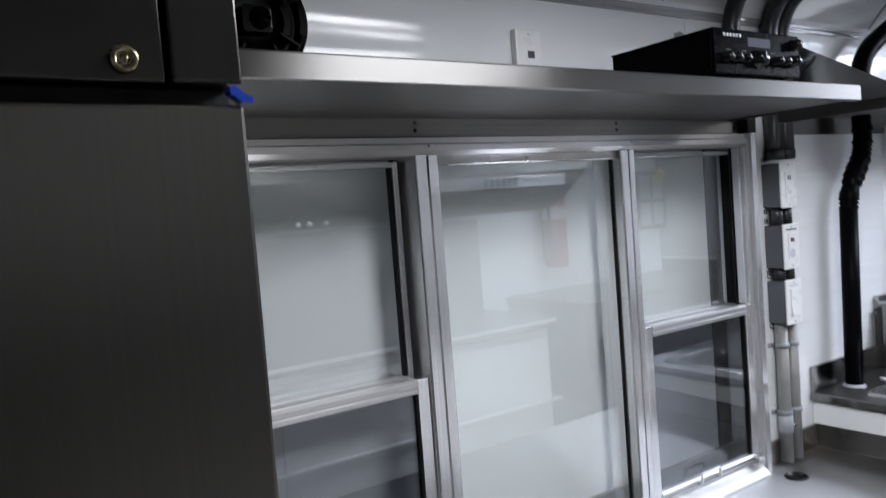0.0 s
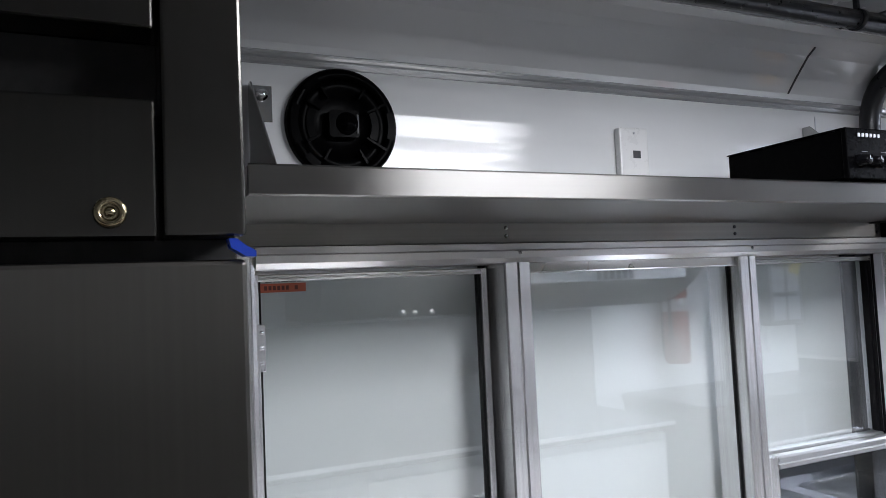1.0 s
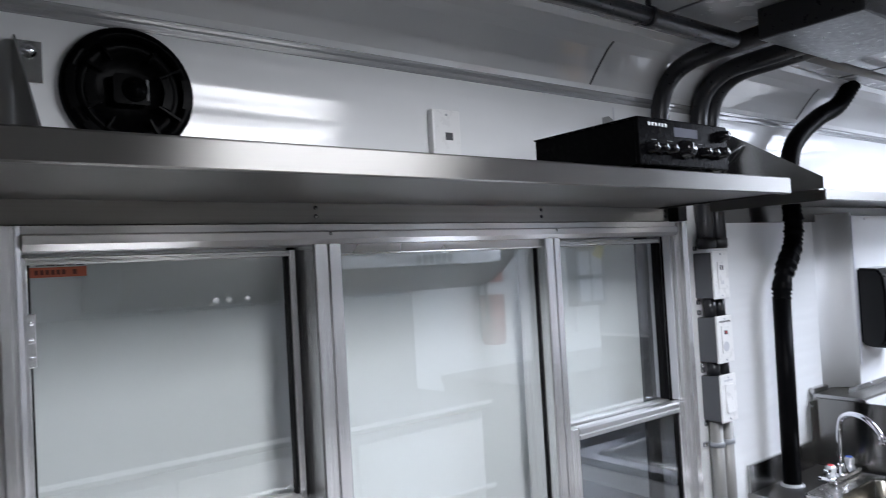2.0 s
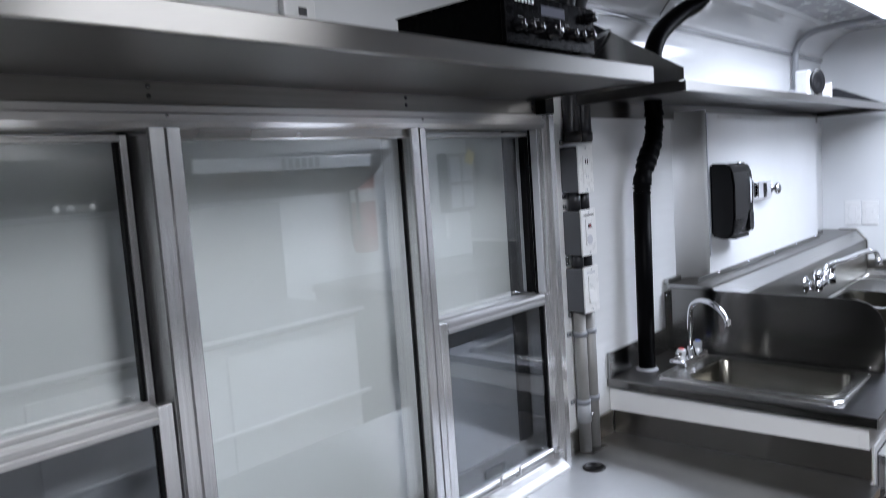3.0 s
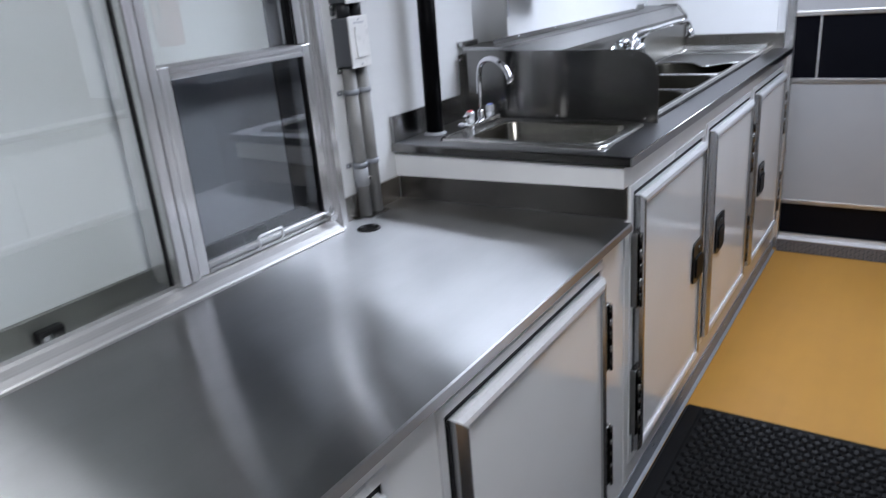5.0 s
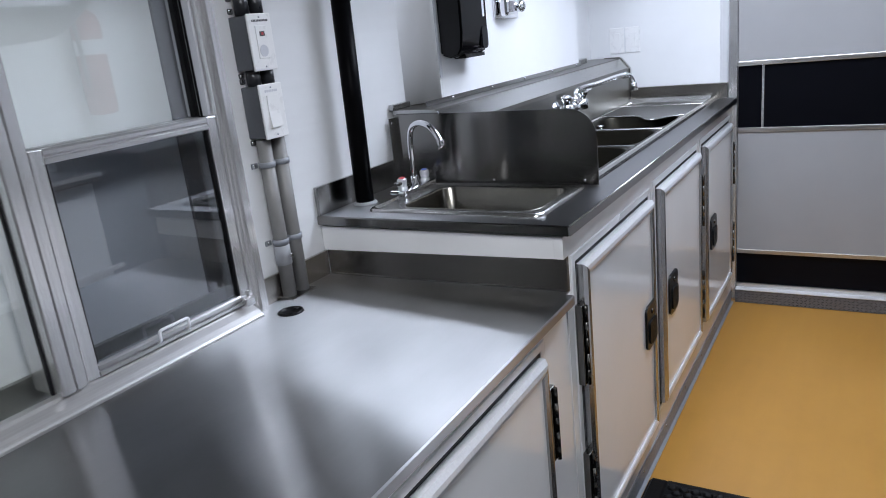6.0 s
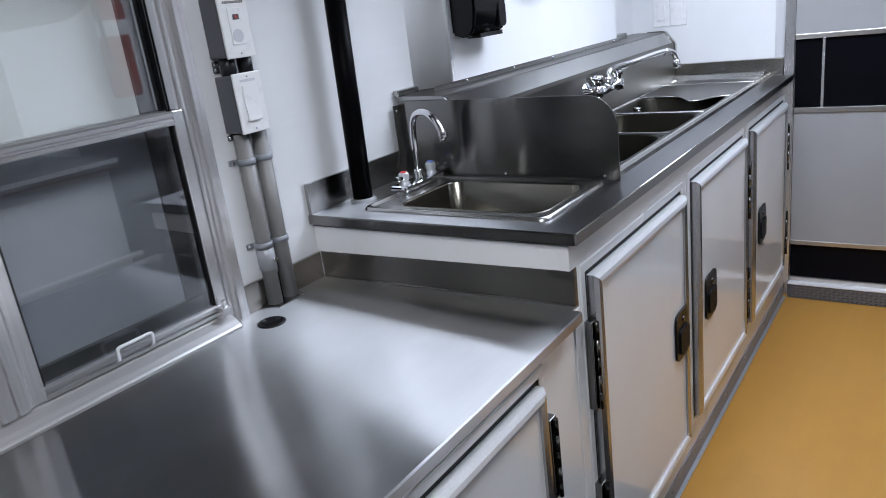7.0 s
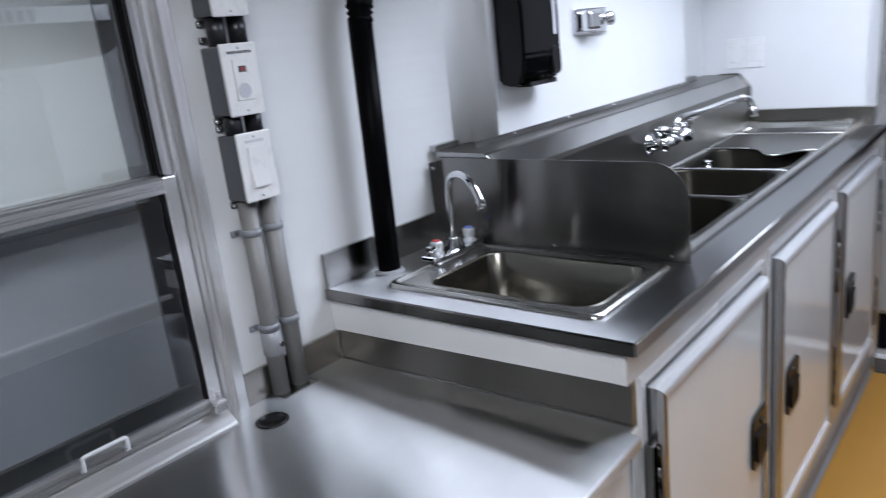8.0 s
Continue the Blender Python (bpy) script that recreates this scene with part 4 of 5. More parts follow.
hose = curve_points([(0.028, 2.2098, 1.425), (0.029, 2.216, 1.47), (0.03, 2.245, 1.52), (0.03, 2.285, 1.57), (0.03, 2.30, 1.63), (0.03, 2.296, 1.70), (0.03, 2.30, 1.80), (0.035, 2.34, 1.875), (0.05, 2.45, 1.945), (0.075, 2.53, 1.985), (0.11, 2.56, 2.049)], 0.0055)
rng = random.Random(7)
wrap = [0.0242 + (0.0015 * math.sin(p.z * 130) + rng.uniform(-0.0025, 0.0035) if 1.43 < p.z < 1.66 else 0.0) for p in hose]
part("hose", tube(hose, wrap, sides=24, ridge=0.0025), HOSE, dp, "ribbed black hose, crumpled above the pipe")

# ---- countertops ----
TOP = 0.768
ct = thing("countertop", (0.3, 1.2, TOP - 0.02), "brushed stainless serving countertop with a cable grommet", "countertop")
part("sheet", prism([(WX + 0.001, 0.285), (0.638, 0.285), (0.638, 2.0665), (0.6195, 2.0665), (0.6195, 2.099), (WX + 0.001, 2.099)], "z", TOP - 0.004, TOP), STEEL_TOP, ct)
part("front_lip", prism([(0.638, TOP), (0.6405, TOP - 0.003), (0.6405, TOP - 0.020), (0.637, TOP - 0.020), (0.637, TOP - 0.004)], "y", 0.285, 2.066), STEEL_LIP, ct, "folded front edge")
part("end_splash", prism([(-0.014, 2.0697), (0.6195, 2.084), (0.6195, 2.0975), (-0.014, 2.0975)], "z", TOP + 0.0005, TOP + 0.084), STEEL_SPLASH, ct, "low end upstand")
part("wall_splash", box((WX + 0.001, 1.832, TOP), (-0.015, 2.0675, TOP + 0.062), 0.001), STEEL_SPLASH, ct, "low wall upstand")
part("end_bead", prism([(-0.014, 2.0665), (0.6195, 2.081), (0.6195, 2.0838), (-0.014, 2.0695)], "z", TOP, TOP + 0.0025), STEEL_X, ct, "sealed seam")
g = part("grommet", lathe((0.067, 1.821, TOP), (0, 0, 1), [(0.029, 0), (0.029, 0.0025), (0.025, 0.004), (0.023, 0.0035), (0.0225, 0.001), (0, 0.001)], sides=28), BLACK, ct, "black cable grommet")
part("slot", box((0.061, 1.835, TOP + 0.001), (0.073, 1.848, TOP + 0.003), 0.001), DARK, g)

RAISED = 0.921
sc = thing("sink_counter", (0.3, 3.1, RAISED - 0.022), "raised stainless counter with low upstands", "countertop")
z0 = RAISED - 0.004
part("sheet", pierced_sheet((WX + 0.001, 0.150, 0.190, 0.527, 0.538, 0.638), (2.062, 2.136, 2.395, 2.556, 3.655, NORTH - 0.04), z0, RAISED,
                            {(1, 1), (2, 1), (3, 1), (2, 3)}), STEEL_RAISED, sc)
part("front_lip", prism([(0.638, RAISED), (0.641, RAISED - 0.003), (0.641, RAISED - 0.022), (0.637, RAISED - 0.022), (0.637, RAISED - 0.004)], "y", 2.062, NORTH - 0.04), STEEL_LIP, sc, "folded front edge")
# Bright tube laid along the fold as its highlight.
part("edge_glint", tube([(0.6392, 2.0605, RAISED - 0.0012), (0.6392, NORTH - 0.041, RAISED - 0.0012)], 0.0019, sides=8), STEEL_RIM, sc, "bright thin tube for the glint along the edge")
# End fold of the same sheet, darker because this side gets less light.
part("end_lip", prism([(2.062, RAISED), (2.059, RAISED - 0.003), (2.059, RAISED - 0.022), (2.063, RAISED - 0.022), (2.063, RAISED - 0.004)], "x", WX + 0.001, 0.6365), STEEL_GUARD, sc, "folded end edge")
part("wall_splash", box((WX + 0.001, 2.062, RAISED), (-0.014, 2.43, RAISED + 0.072), 0.001), STEEL_Y, sc, "low wall upstand")
prof = [(-0.02, RAISED), (0.168, RAISED), (0.166, 1.070), (0.163, 1.080), (0.128, 1.122), (0.12, 1.126), (0.062, 1.127), (-0.02, 1.130)]
part("back_splash", prism(prof, "y", 2.446, NORTH - 0.012), STEEL_SINK_DIM, sc, "deep stainless back splash")
# Lighter sheet over the slope puts its brighter lighting into the colour.
part("splash_slope", prism([(0.1638, 1.0815), (0.1293, 1.1229), (0.1275, 1.1215), (0.162, 1.0801)], "y", 2.4462, NORTH - 0.0122), STEEL_Y, sc, "sloping top of the splash in lighter steel")
part("splash_flange", boxes(((0.0585, 2.50, 1.1275), (0.0605, 3.80, 1.143))), STEEL_Y, sc, "screwed top flange")
for i in range(5):
    part("screw", screw((0.0606, 2.66 + i * 0.27, 1.136), (1, 0, 0), 0.0042), CHROME, sc)
part("splash_end_rim", prism([(0.05, RAISED), (0.173, RAISED), (0.172, 1.0735), (0.167, 1.0835), (0.132, 1.1265), (0.122, 1.1315), (0.062, 1.1325), (0.05, 1.1325)], "y", 4.148, NORTH - 0.0125), STEEL_RIM, sc, "bright folded end")
part("splash_end_cap", prism([(x, z) for x, z in prof], "y", 2.4405, 2.446), STEEL_X, sc)
part("end_splash", box((0.17, NORTH - 0.04, RAISED), (0.60, NORTH - 0.012, 0.988), 0.002), STEEL_SPLASH, sc, "end upstand")
rim = [(0.536, RAISED), (0.540, RAISED + 0.010), (0.546, RAISED + 0.0145), (0.554, RAISED + 0.0145), (0.560, RAISED + 0.009), (0.563, RAISED)]
part("marine_edge", prism(rim, "y", 2.47, NORTH - 0.041), STEEL_RIM, sc, "raised rolled edge")
for y in (3.945,):
    part("drainboard_ridge", prism([(y - 0.010, RAISED), (y - 0.004, RAISED + 0.009), (y + 0.004, RAISED + 0.009), (y + 0.010, RAISED)], "x", 0.17, 0.536), STEEL_RIM, sc)
part("end_rim", prism([(4.108, RAISED), (4.114, RAISED + 0.018), (4.122, RAISED + 0.022), (4.130, RAISED + 0.018), (4.136, RAISED)], "x", 0.17, 0.536), STEEL_RIM, sc, "rolled end rim")
part("back_bead", prism([(0.1685, RAISED), (0.172, RAISED + 0.006), (0.184, RAISED + 0.0055), (0.188, RAISED)], "y", 2.47, 4.106), STEEL_RIM, sc, "bright back edge")
wave = [(0.189 + 0.345 * i / 24, 3.642 - 0.125 * math.exp(-((i / 24 - 0.68) / 0.17) ** 2) - 0.02 * max(0.0, i / 24 - 0.8) * 5) for i in range(25)]
part("drainboard", prism(wave + [(0.534, 3.932), (0.189, 3.932)], "z", RAISED + 0.0046, RAISED + 0.006), STEEL_SINK_DIM, sc, "drainboard with a wavy front edge")
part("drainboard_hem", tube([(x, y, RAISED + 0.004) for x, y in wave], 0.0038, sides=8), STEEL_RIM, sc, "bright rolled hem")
part("drainboard", box((0.189, 3.958, RAISED), (0.534, 4.106, RAISED + 0.0012)), STEEL_SINK_DIM, sc, "plain end drainboard")
for y in (2.958, 3.305):
    part("divider_cap", prism([(y - 0.008, RAISED + 0.002), (y - 0.005, RAISED + 0.0058), (y + 0.005, RAISED + 0.0058), (y + 0.008, RAISED + 0.002)], "x", 0.194, 0.524), STEEL_Y, sc)
part("clip", boxes(((WX + 0.001, 2.43, 1.13), (-0.006, 2.52, 1.146)), bevel=0.002), STEEL_X, sc)
part("bracket", boxes(((0.0, 3.78, 1.128), (0.035, 3.95, 1.150)), bevel=0.002), STEEL_Y, sc)


def deep_bowl(x0, x1, y0, y1, top, depth, r):
    """A deep compartment: square flange outside, well-rounded corners inside."""
    def ring(inset, z, rr):
        return [(x, y, z) for x, y in round_rect(x0 + inset, x1 - inset, y0 + inset, y1 - inset, rr)]
    return loft([ring(-0.0075, top - depth - 0.01, 0.003), ring(-0.0075, top - 0.001, 0.003), ring(-0.003, top, 0.03), ring(0.0, top - 0.001, r), ring(0.003, top - 0.006, r),
                 ring(0.010, top - depth + 0.04, r), ring(0.022, top - depth + 0.01, r), ring(0.05, top - depth, r * 0.7)])


def sink_bowl(name, x0, x1, y0, y1, top, depth, label, group="", metal=None):
    s = thing(name, ((x0 + x1) / 2, (y0 + y1) / 2, top - depth), label, "sink", group)
    b = part("bowl", deep_bowl(x0, x1, y0, y1, top, depth, 0.07) if metal else basin(x0, x1, y0, y1, top, depth, 0.035, 0.0065), metal or STEEL_BOWL_SHADED, s)
    part("drain", lathe(((x0 + x1) / 2, (y0 + y1) / 2, top - depth), (0, 0, 1), [(0.04, 0.0), (0.04, 0.003), (0.033, 0.002), (0.02, -0.004 + 0.005), (0, 0.001)], sides=24), CHROME, s)
    return s


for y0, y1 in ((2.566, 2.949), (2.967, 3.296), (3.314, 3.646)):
    sink_bowl("sink", 0.199, 0.518, y0, y1, RAISED + 0.0035, 0.22, "deep stainless compartment of the washing sink", "three sink compartments", STEEL_DEEP_SHADED)
sv = thing("overflow_pipe", (0.236, 3.49, RAISED - 0.21), "upright chrome overflow pipe in the far sink compartment", "pipe")
part("pipe", tube([(0.236, 3.49, RAISED - 0.214), (0.236, 3.49, RAISED - 0.018)], 0.011, sides=16), STEEL_RIM, sv)
part("collar", lathe((0.236, 3.49, RAISED - 0.018), (0, 0, 1), [(0.0112, 0), (0.014, 0.001), (0.014, 0.010), (0.009, 0.012), (0.008, 0.004), (0, 0.004)], sides=16), CHROME, sv)
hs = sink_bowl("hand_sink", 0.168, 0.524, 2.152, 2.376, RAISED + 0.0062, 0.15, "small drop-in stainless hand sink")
bm = bmesh.new()
N = 6


def rr(i, z, r):
    return [(x, y, z) for x, y in round_rect(0.090 + i, 0.556 - i, 2.116 + i, 2.412 - i * 0.6, r, N)]


inner = [(x, y, RAISED + 0.005) for x, y in round_rect(0.165, 0.527, 2.149, 2.379, 0.038, N)]
part("rim", loft([rr(-0.001, RAISED, 0.022), rr(0.0, RAISED + 0.004, 0.022), rr(0.004, RAISED + 0.0075, 0.020), rr(0.010, RAISED + 0.0078, 0.018), rr(0.016, RAISED + 0.0045, 0.016), rr(0.021, RAISED + 0.0042, 0.015), inner], bm, close=False), STEEL_RIM, hs, "polished drop-in rim")

# ---- splash guard ----
arc = [(0.506 + 0.074 * math.cos(t), 1.040 + 0.074 * math.sin(t)) for t in [radians(6 * i) for i in range(16)]]
gd = thing("splash_guard", (0.28, 2.434, RAISED), "brushed stainless splash guard with a rounded corner", "splash guard")
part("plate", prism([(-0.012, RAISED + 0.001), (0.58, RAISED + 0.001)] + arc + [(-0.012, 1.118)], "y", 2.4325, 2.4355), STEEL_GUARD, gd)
part("foot_flange", box((0.0, 2.4355, RAISED + 0.0005), (0.575, 2.4395, RAISED + 0.0125), 0.001), STEEL_X, gd)
part("wall_flange", box((-0.0135, 2.408, RAISED + 0.005), (-0.0115, 2.4335, 1.110)), STEEL_Z, gd)
part("screw", screw((-0.0115, 2.42, 1.095), (1, 0, 0), 0.004), CHROME, gd)
for x in (0.29, 0.545):
    part("screw", screw((x, 2.4325, RAISED + 0.012), (0, -1, 0), 0.0035), CHROME, gd)

# ---- hand sink tap ----
fa = thing("tap", (0.085, 2.326, RAISED + 0.005), "chrome gooseneck tap with two lever handles", "tap")
part("base", boxes(((0.068, 2.25, RAISED + 0.0045), (0.120, 2.416, RAISED + 0.020)), bevel=0.006), CHROME, fa)
part("collar", lathe((0.100, 2.332, RAISED + 0.019), (0, 0, 1), [(0.016, 0), (0.016, 0.008), (0.012, 0.014), (0.012, 0.022), (0.009, 0.026)], sides=20), CHROME, fa)
part("spout", tube(curve_points([(0.100, 2.332, 0.940), (0.100, 2.332, 1.0), (0.101, 2.331, 1.055), (0.113, 2.324, 1.092), (0.146, 2.305, 1.109), (0.188, 2.282, 1.108), (0.222, 2.264, 1.090), (0.240, 2.256, 1.066), (0.244, 2.254, 1.054)], 0.006), 0.0078, sides=14), CHROME, fa)
part("aerator", lathe((0.2405, 2.256, 1.073), (0.1, -0.05, -1), [(0.0095, 0), (0.0105, 0.004), (0.0105, 0.022), (0.008, 0.023), (0, 0.022)], sides=16), CHROME, fa)
for y, ix, s in ((2.278, INDEX_RED, -1), (2.392, INDEX_BLUE, 1)):
    h = part("handle", lathe((0.096, y, RAISED + 0.019), (0, 0, 1), [(0.014, 0), (0.013, 0.006), (0.010, 0.009), (0.013, 0.013), (0.014, 0.026), (0.011, 0.030), (0, 0.030)], sides=10), CLEAR, fa, "faceted chrome handle")
    part("lever", box((0.089, min(y + s * 0.006, y + s * 0.030), RAISED + 0.032), (0.103, max(y + s * 0.006, y + s * 0.030), RAISED + 0.043), 0.003), CHROME, h)
    part("index", disc((0.096, y, RAISED + 0.0488), (0, 0, 1), 0.008, 0.0025, sides=14), ix, h, "coloured index cap")

# ---- wall tap over the compartments ----
wt = thing("tap", (0.17, 3.3, 1.0), "chrome wall-mounted tap with a long swing spout", "tap")
TZ = 1.012
part("body", tube([(0.205, 3.205, TZ), (0.205, 3.405, TZ)], 0.0165, sides=18), CHROME, wt)
for y in (3.215, 3.395):
    k = -1 if y < 3.3 else 1
    part("flange", lathe((0.1655, y, TZ), (1, 0, 0), [(0.034, 0), (0.032, 0.006), (0.019, 0.012), (0.015, 0.040)], sides=24), CHROME, wt)
    part("elbow", lathe((0.205, y, TZ - 0.020), (0, 0, 1), [(0.012, 0), (0.020, 0.004), (0.020, 0.036), (0.012, 0.040)], sides=16), CHROME, wt)
    h = part("handle", lathe((0.205, y, TZ + 0.018), (0.1, 0, 1), [(0.012, 0.0), (0.012, 0.016), (0.018, 0.019), (0.018, 0.032), (0.011, 0.037), (0, 0.037)], sides=14), CHROME, wt)
    part("lever", loft([[(0.209 + a * 0.7, y + k * d, TZ + 0.042 + e + b) for a, b in ((-w, -0.004), (w, -0.004), (w, 0.004), (-w, 0.004))] for d, w, e in ((-0.012, 0.010, 0.0), (0.02, 0.009, 0.002), (0.062, 0.015, 0.008), (0.074, 0.012, 0.010))]), CHROME, h)
part("spout_nut", lathe((0.205, 3.31, TZ + 0.012), (0, 0, 1), [(0.019, 0), (0.019, 0.020), (0.013, 0.026)], sides=8), CHROME, wt)
part("spout", tube(curve_points([(0.205, 3.31, TZ), (0.206, 3.311, 1.045), (0.209, 3.32, 1.066), (0.218, 3.37, 1.075), (0.238, 3.46, 1.077), (0.268, 3.65, 1.085), (0.284, 3.735, 1.080), (0.291, 3.762, 1.060), (0.294, 3.768, 1.042)], 0.01), 0.0098, sides=14), CHROME, wt)
part("collar", lathe((0.277, 3.705, 1.083), (0.16, 1, 0.0), [(0.0098, -0.012), (0.0135, -0.010), (0.0135, 0.010), (0.0098, 0.012)], sides=14), CHROME, wt)
part("aerator", lathe((0.294, 3.768, 1.047), (0.1, 0, -1), [(0.0105, 0), (0.0145, 0.004), (0.0145, 0.030), (0.011, 0.034), (0, 0.034)], sides=14), CHROME, wt)

# ---- boxed-out board with dispensers ----
bd = thing("splash_board", (0.0, 3.2, 1.13), "white boxed-out wall board above the sinks", "wall board")
part("front", box((0.040, 2.606, 1.131), (0.0575, 3.780, 1.655), 0.001), WHITE, bd)
hollow = [(WX - 0.003 + 0.0845 * (1 - math.cos(radians(90 * i / 12))) ** 1.15, 2.485 + 0.113 * math.sin(radians(90 * i / 12)) ** 0.9) for i in range(13)]
bm = prism(hollow + [(0.0565, 2.606), (0.040, 2.606), (WX - 0.012, 2.56), (WX - 0.012, 2.485)], "z", 1.131, 1.665)
for f in bm.faces:
    f.smooth = len(f.verts) == 4 and f.normal.y < -0.05
part("side", bm, SATIN, bd, "hollow-curved white side")
part("far_side", box((WX, 3.770, 1.131), (0.040, 3.780, 1.655)), WHITE, bd)
part("edge_trim", box((0.0565, 2.598, 1.20), (0.0605, 2.612, 1.655), 0.001), PLASTIC_GREY, bd, "grey edge trim")
for i in range(6):
    part("screw", screw((0.0575, 2.70 + i * 0.2, 1.645), (1, 0, 0), 0.0035), PLASTIC_GREY, bd)

td = thing("towel_dispenser", (0.06, 2.76, 1.25), "glossy black paper towel dispenser on the board", "towel dispenser")
prof = [(0.058, 1.262), (0.095, 1.250), (0.118, 1.256), (0.130, 1.275), (0.136, 1.32), (0.137, 1.42), (0.131, 1.470), (0.116, 1.490), (0.058, 1.494)]
bm = prism(prof, "y", 2.613, 2.780)
bmesh.ops.bevel(bm, geom=bm.edges[:], offset=0.006, segments=2, affect="EDGES")
part("cover", bm, BLACK_GLOSS, td)
part("lever_window", prism(round_rect(2.735, 2.772, 1.268, 1.335, 0.016), "x", 0.128, 0.1385), BLACK, td, "curved black lever")
part("badge", prism(round_rect(2.748, 2.760, 1.36, 1.44, 0.005), "x", 0.135, 0.1378), PLASTIC_GREY, td, "slim pale badge")
part("lock", disc((0.110, 2.72, 1.488), (0.3, 0, 1), 0.008, 0.006, sides=12), CHROME, td)
part("slot", box((0.078, 2.66, 1.247), (0.118, 2.78, 1.258)), DARK, td, "dark paper slot")

sd = thing("soap_dispenser", (0.06, 3.10, 1.35), "small chrome soap dispenser on the board", "soap dispenser")
part("back_plate", box((0.058, 2.985, 1.350), (0.066, 3.168, 1.418), 0.002), CHROME, sd)
part("body", boxes(((0.066, 3.005, 1.358), (0.102, 3.075, 1.412)), bevel=0.010), CHROME, sd)
part("knob", lathe((0.072, 3.115, 1.385), (1, -0.3, 0), [(0.015, 0.0), (0.015, 0.02), (0.019, 0.028), (0.019, 0.042), (0.012, 0.048), (0, 0.048)], sides=18), CHROME, sd)

# plates on the end wall
for x in (0.072, 0.146):
    pz = thing("wall_switch", (x, NORTH, 1.15), "white rocker switch plate on the end wall", "wall switch", "pair of wall switches")
    pc = part("cover", box((x, NORTH - 0.006, 1.148), (x + 0.067, NORTH, 1.262), 0.002), PLASTIC, pz)
    part("rocker", box((x + 0.017, NORTH - 0.0095, 1.172), (x + 0.050, NORTH - 0.006, 1.238), 0.0015), PLASTIC, pc)

# things on the sink shelf
hn = thing("alarm_horn", (0.10, 3.3, 1.692), "small black and white alarm horn on the shelf", "alarm")
part("base", box((0.150, 3.19, 1.6925), (0.196, 3.235, 1.805), 0.006), PLASTIC, hn)
part("horn", lathe((0.196, 3.250, 1.763), (1, -0.25, 0), [(0.020, 0), (0.030, 0.006), (0.044, 0.014), (0.046, 0.017), (0.044, 0.020), (0.02, 0.014), (0, 0.012)], sides=24), BLACK, hn)
cp = thing("card_holder", (0.2, 3.42, 1.692), "small white upright card on the shelf", "card")
part("card", box((0.185, 3.405, 1.6925), (0.215, 3.425, 1.765), 0.001), PLASTIC, cp)
solo("file_holder", prism([(0.10, 1.693), (0.28, 1.693), (0.28, 1.70), (0.12, 1.775), (0.10, 1.775)], "y", 3.86, 3.93), CONDUIT_DARK, "dark sloping metal holder on the shelf", "holder")

# ---- cabinets ----
def latch(y, z, parent):
    """A recessed black paddle latch with a rounded outline."""
    out = round_rect(y - 0.052, y + 0.052, z - 0.066, z + 0.066, 0.02)
    part("latch", prism(out, "x", 0.6385, 0.6445), BLACK, parent, "black paddle latch")
    part("paddle", prism(round_rect(y - 0.036, y + 0.036, z - 0.050, z + 0.020, 0.012), "x", 0.6445, 0.650), BLACK_MATT, parent, "matt black latch paddle")
    part("lock", lathe((0.6445, y, z + 0.042), (1, 0, 0), [(0.008, 0), (0.008, 0.003), (0.005, 0.004), (0, 0.004)], sides=16), STEEL_DARK, parent, "small dark lock")


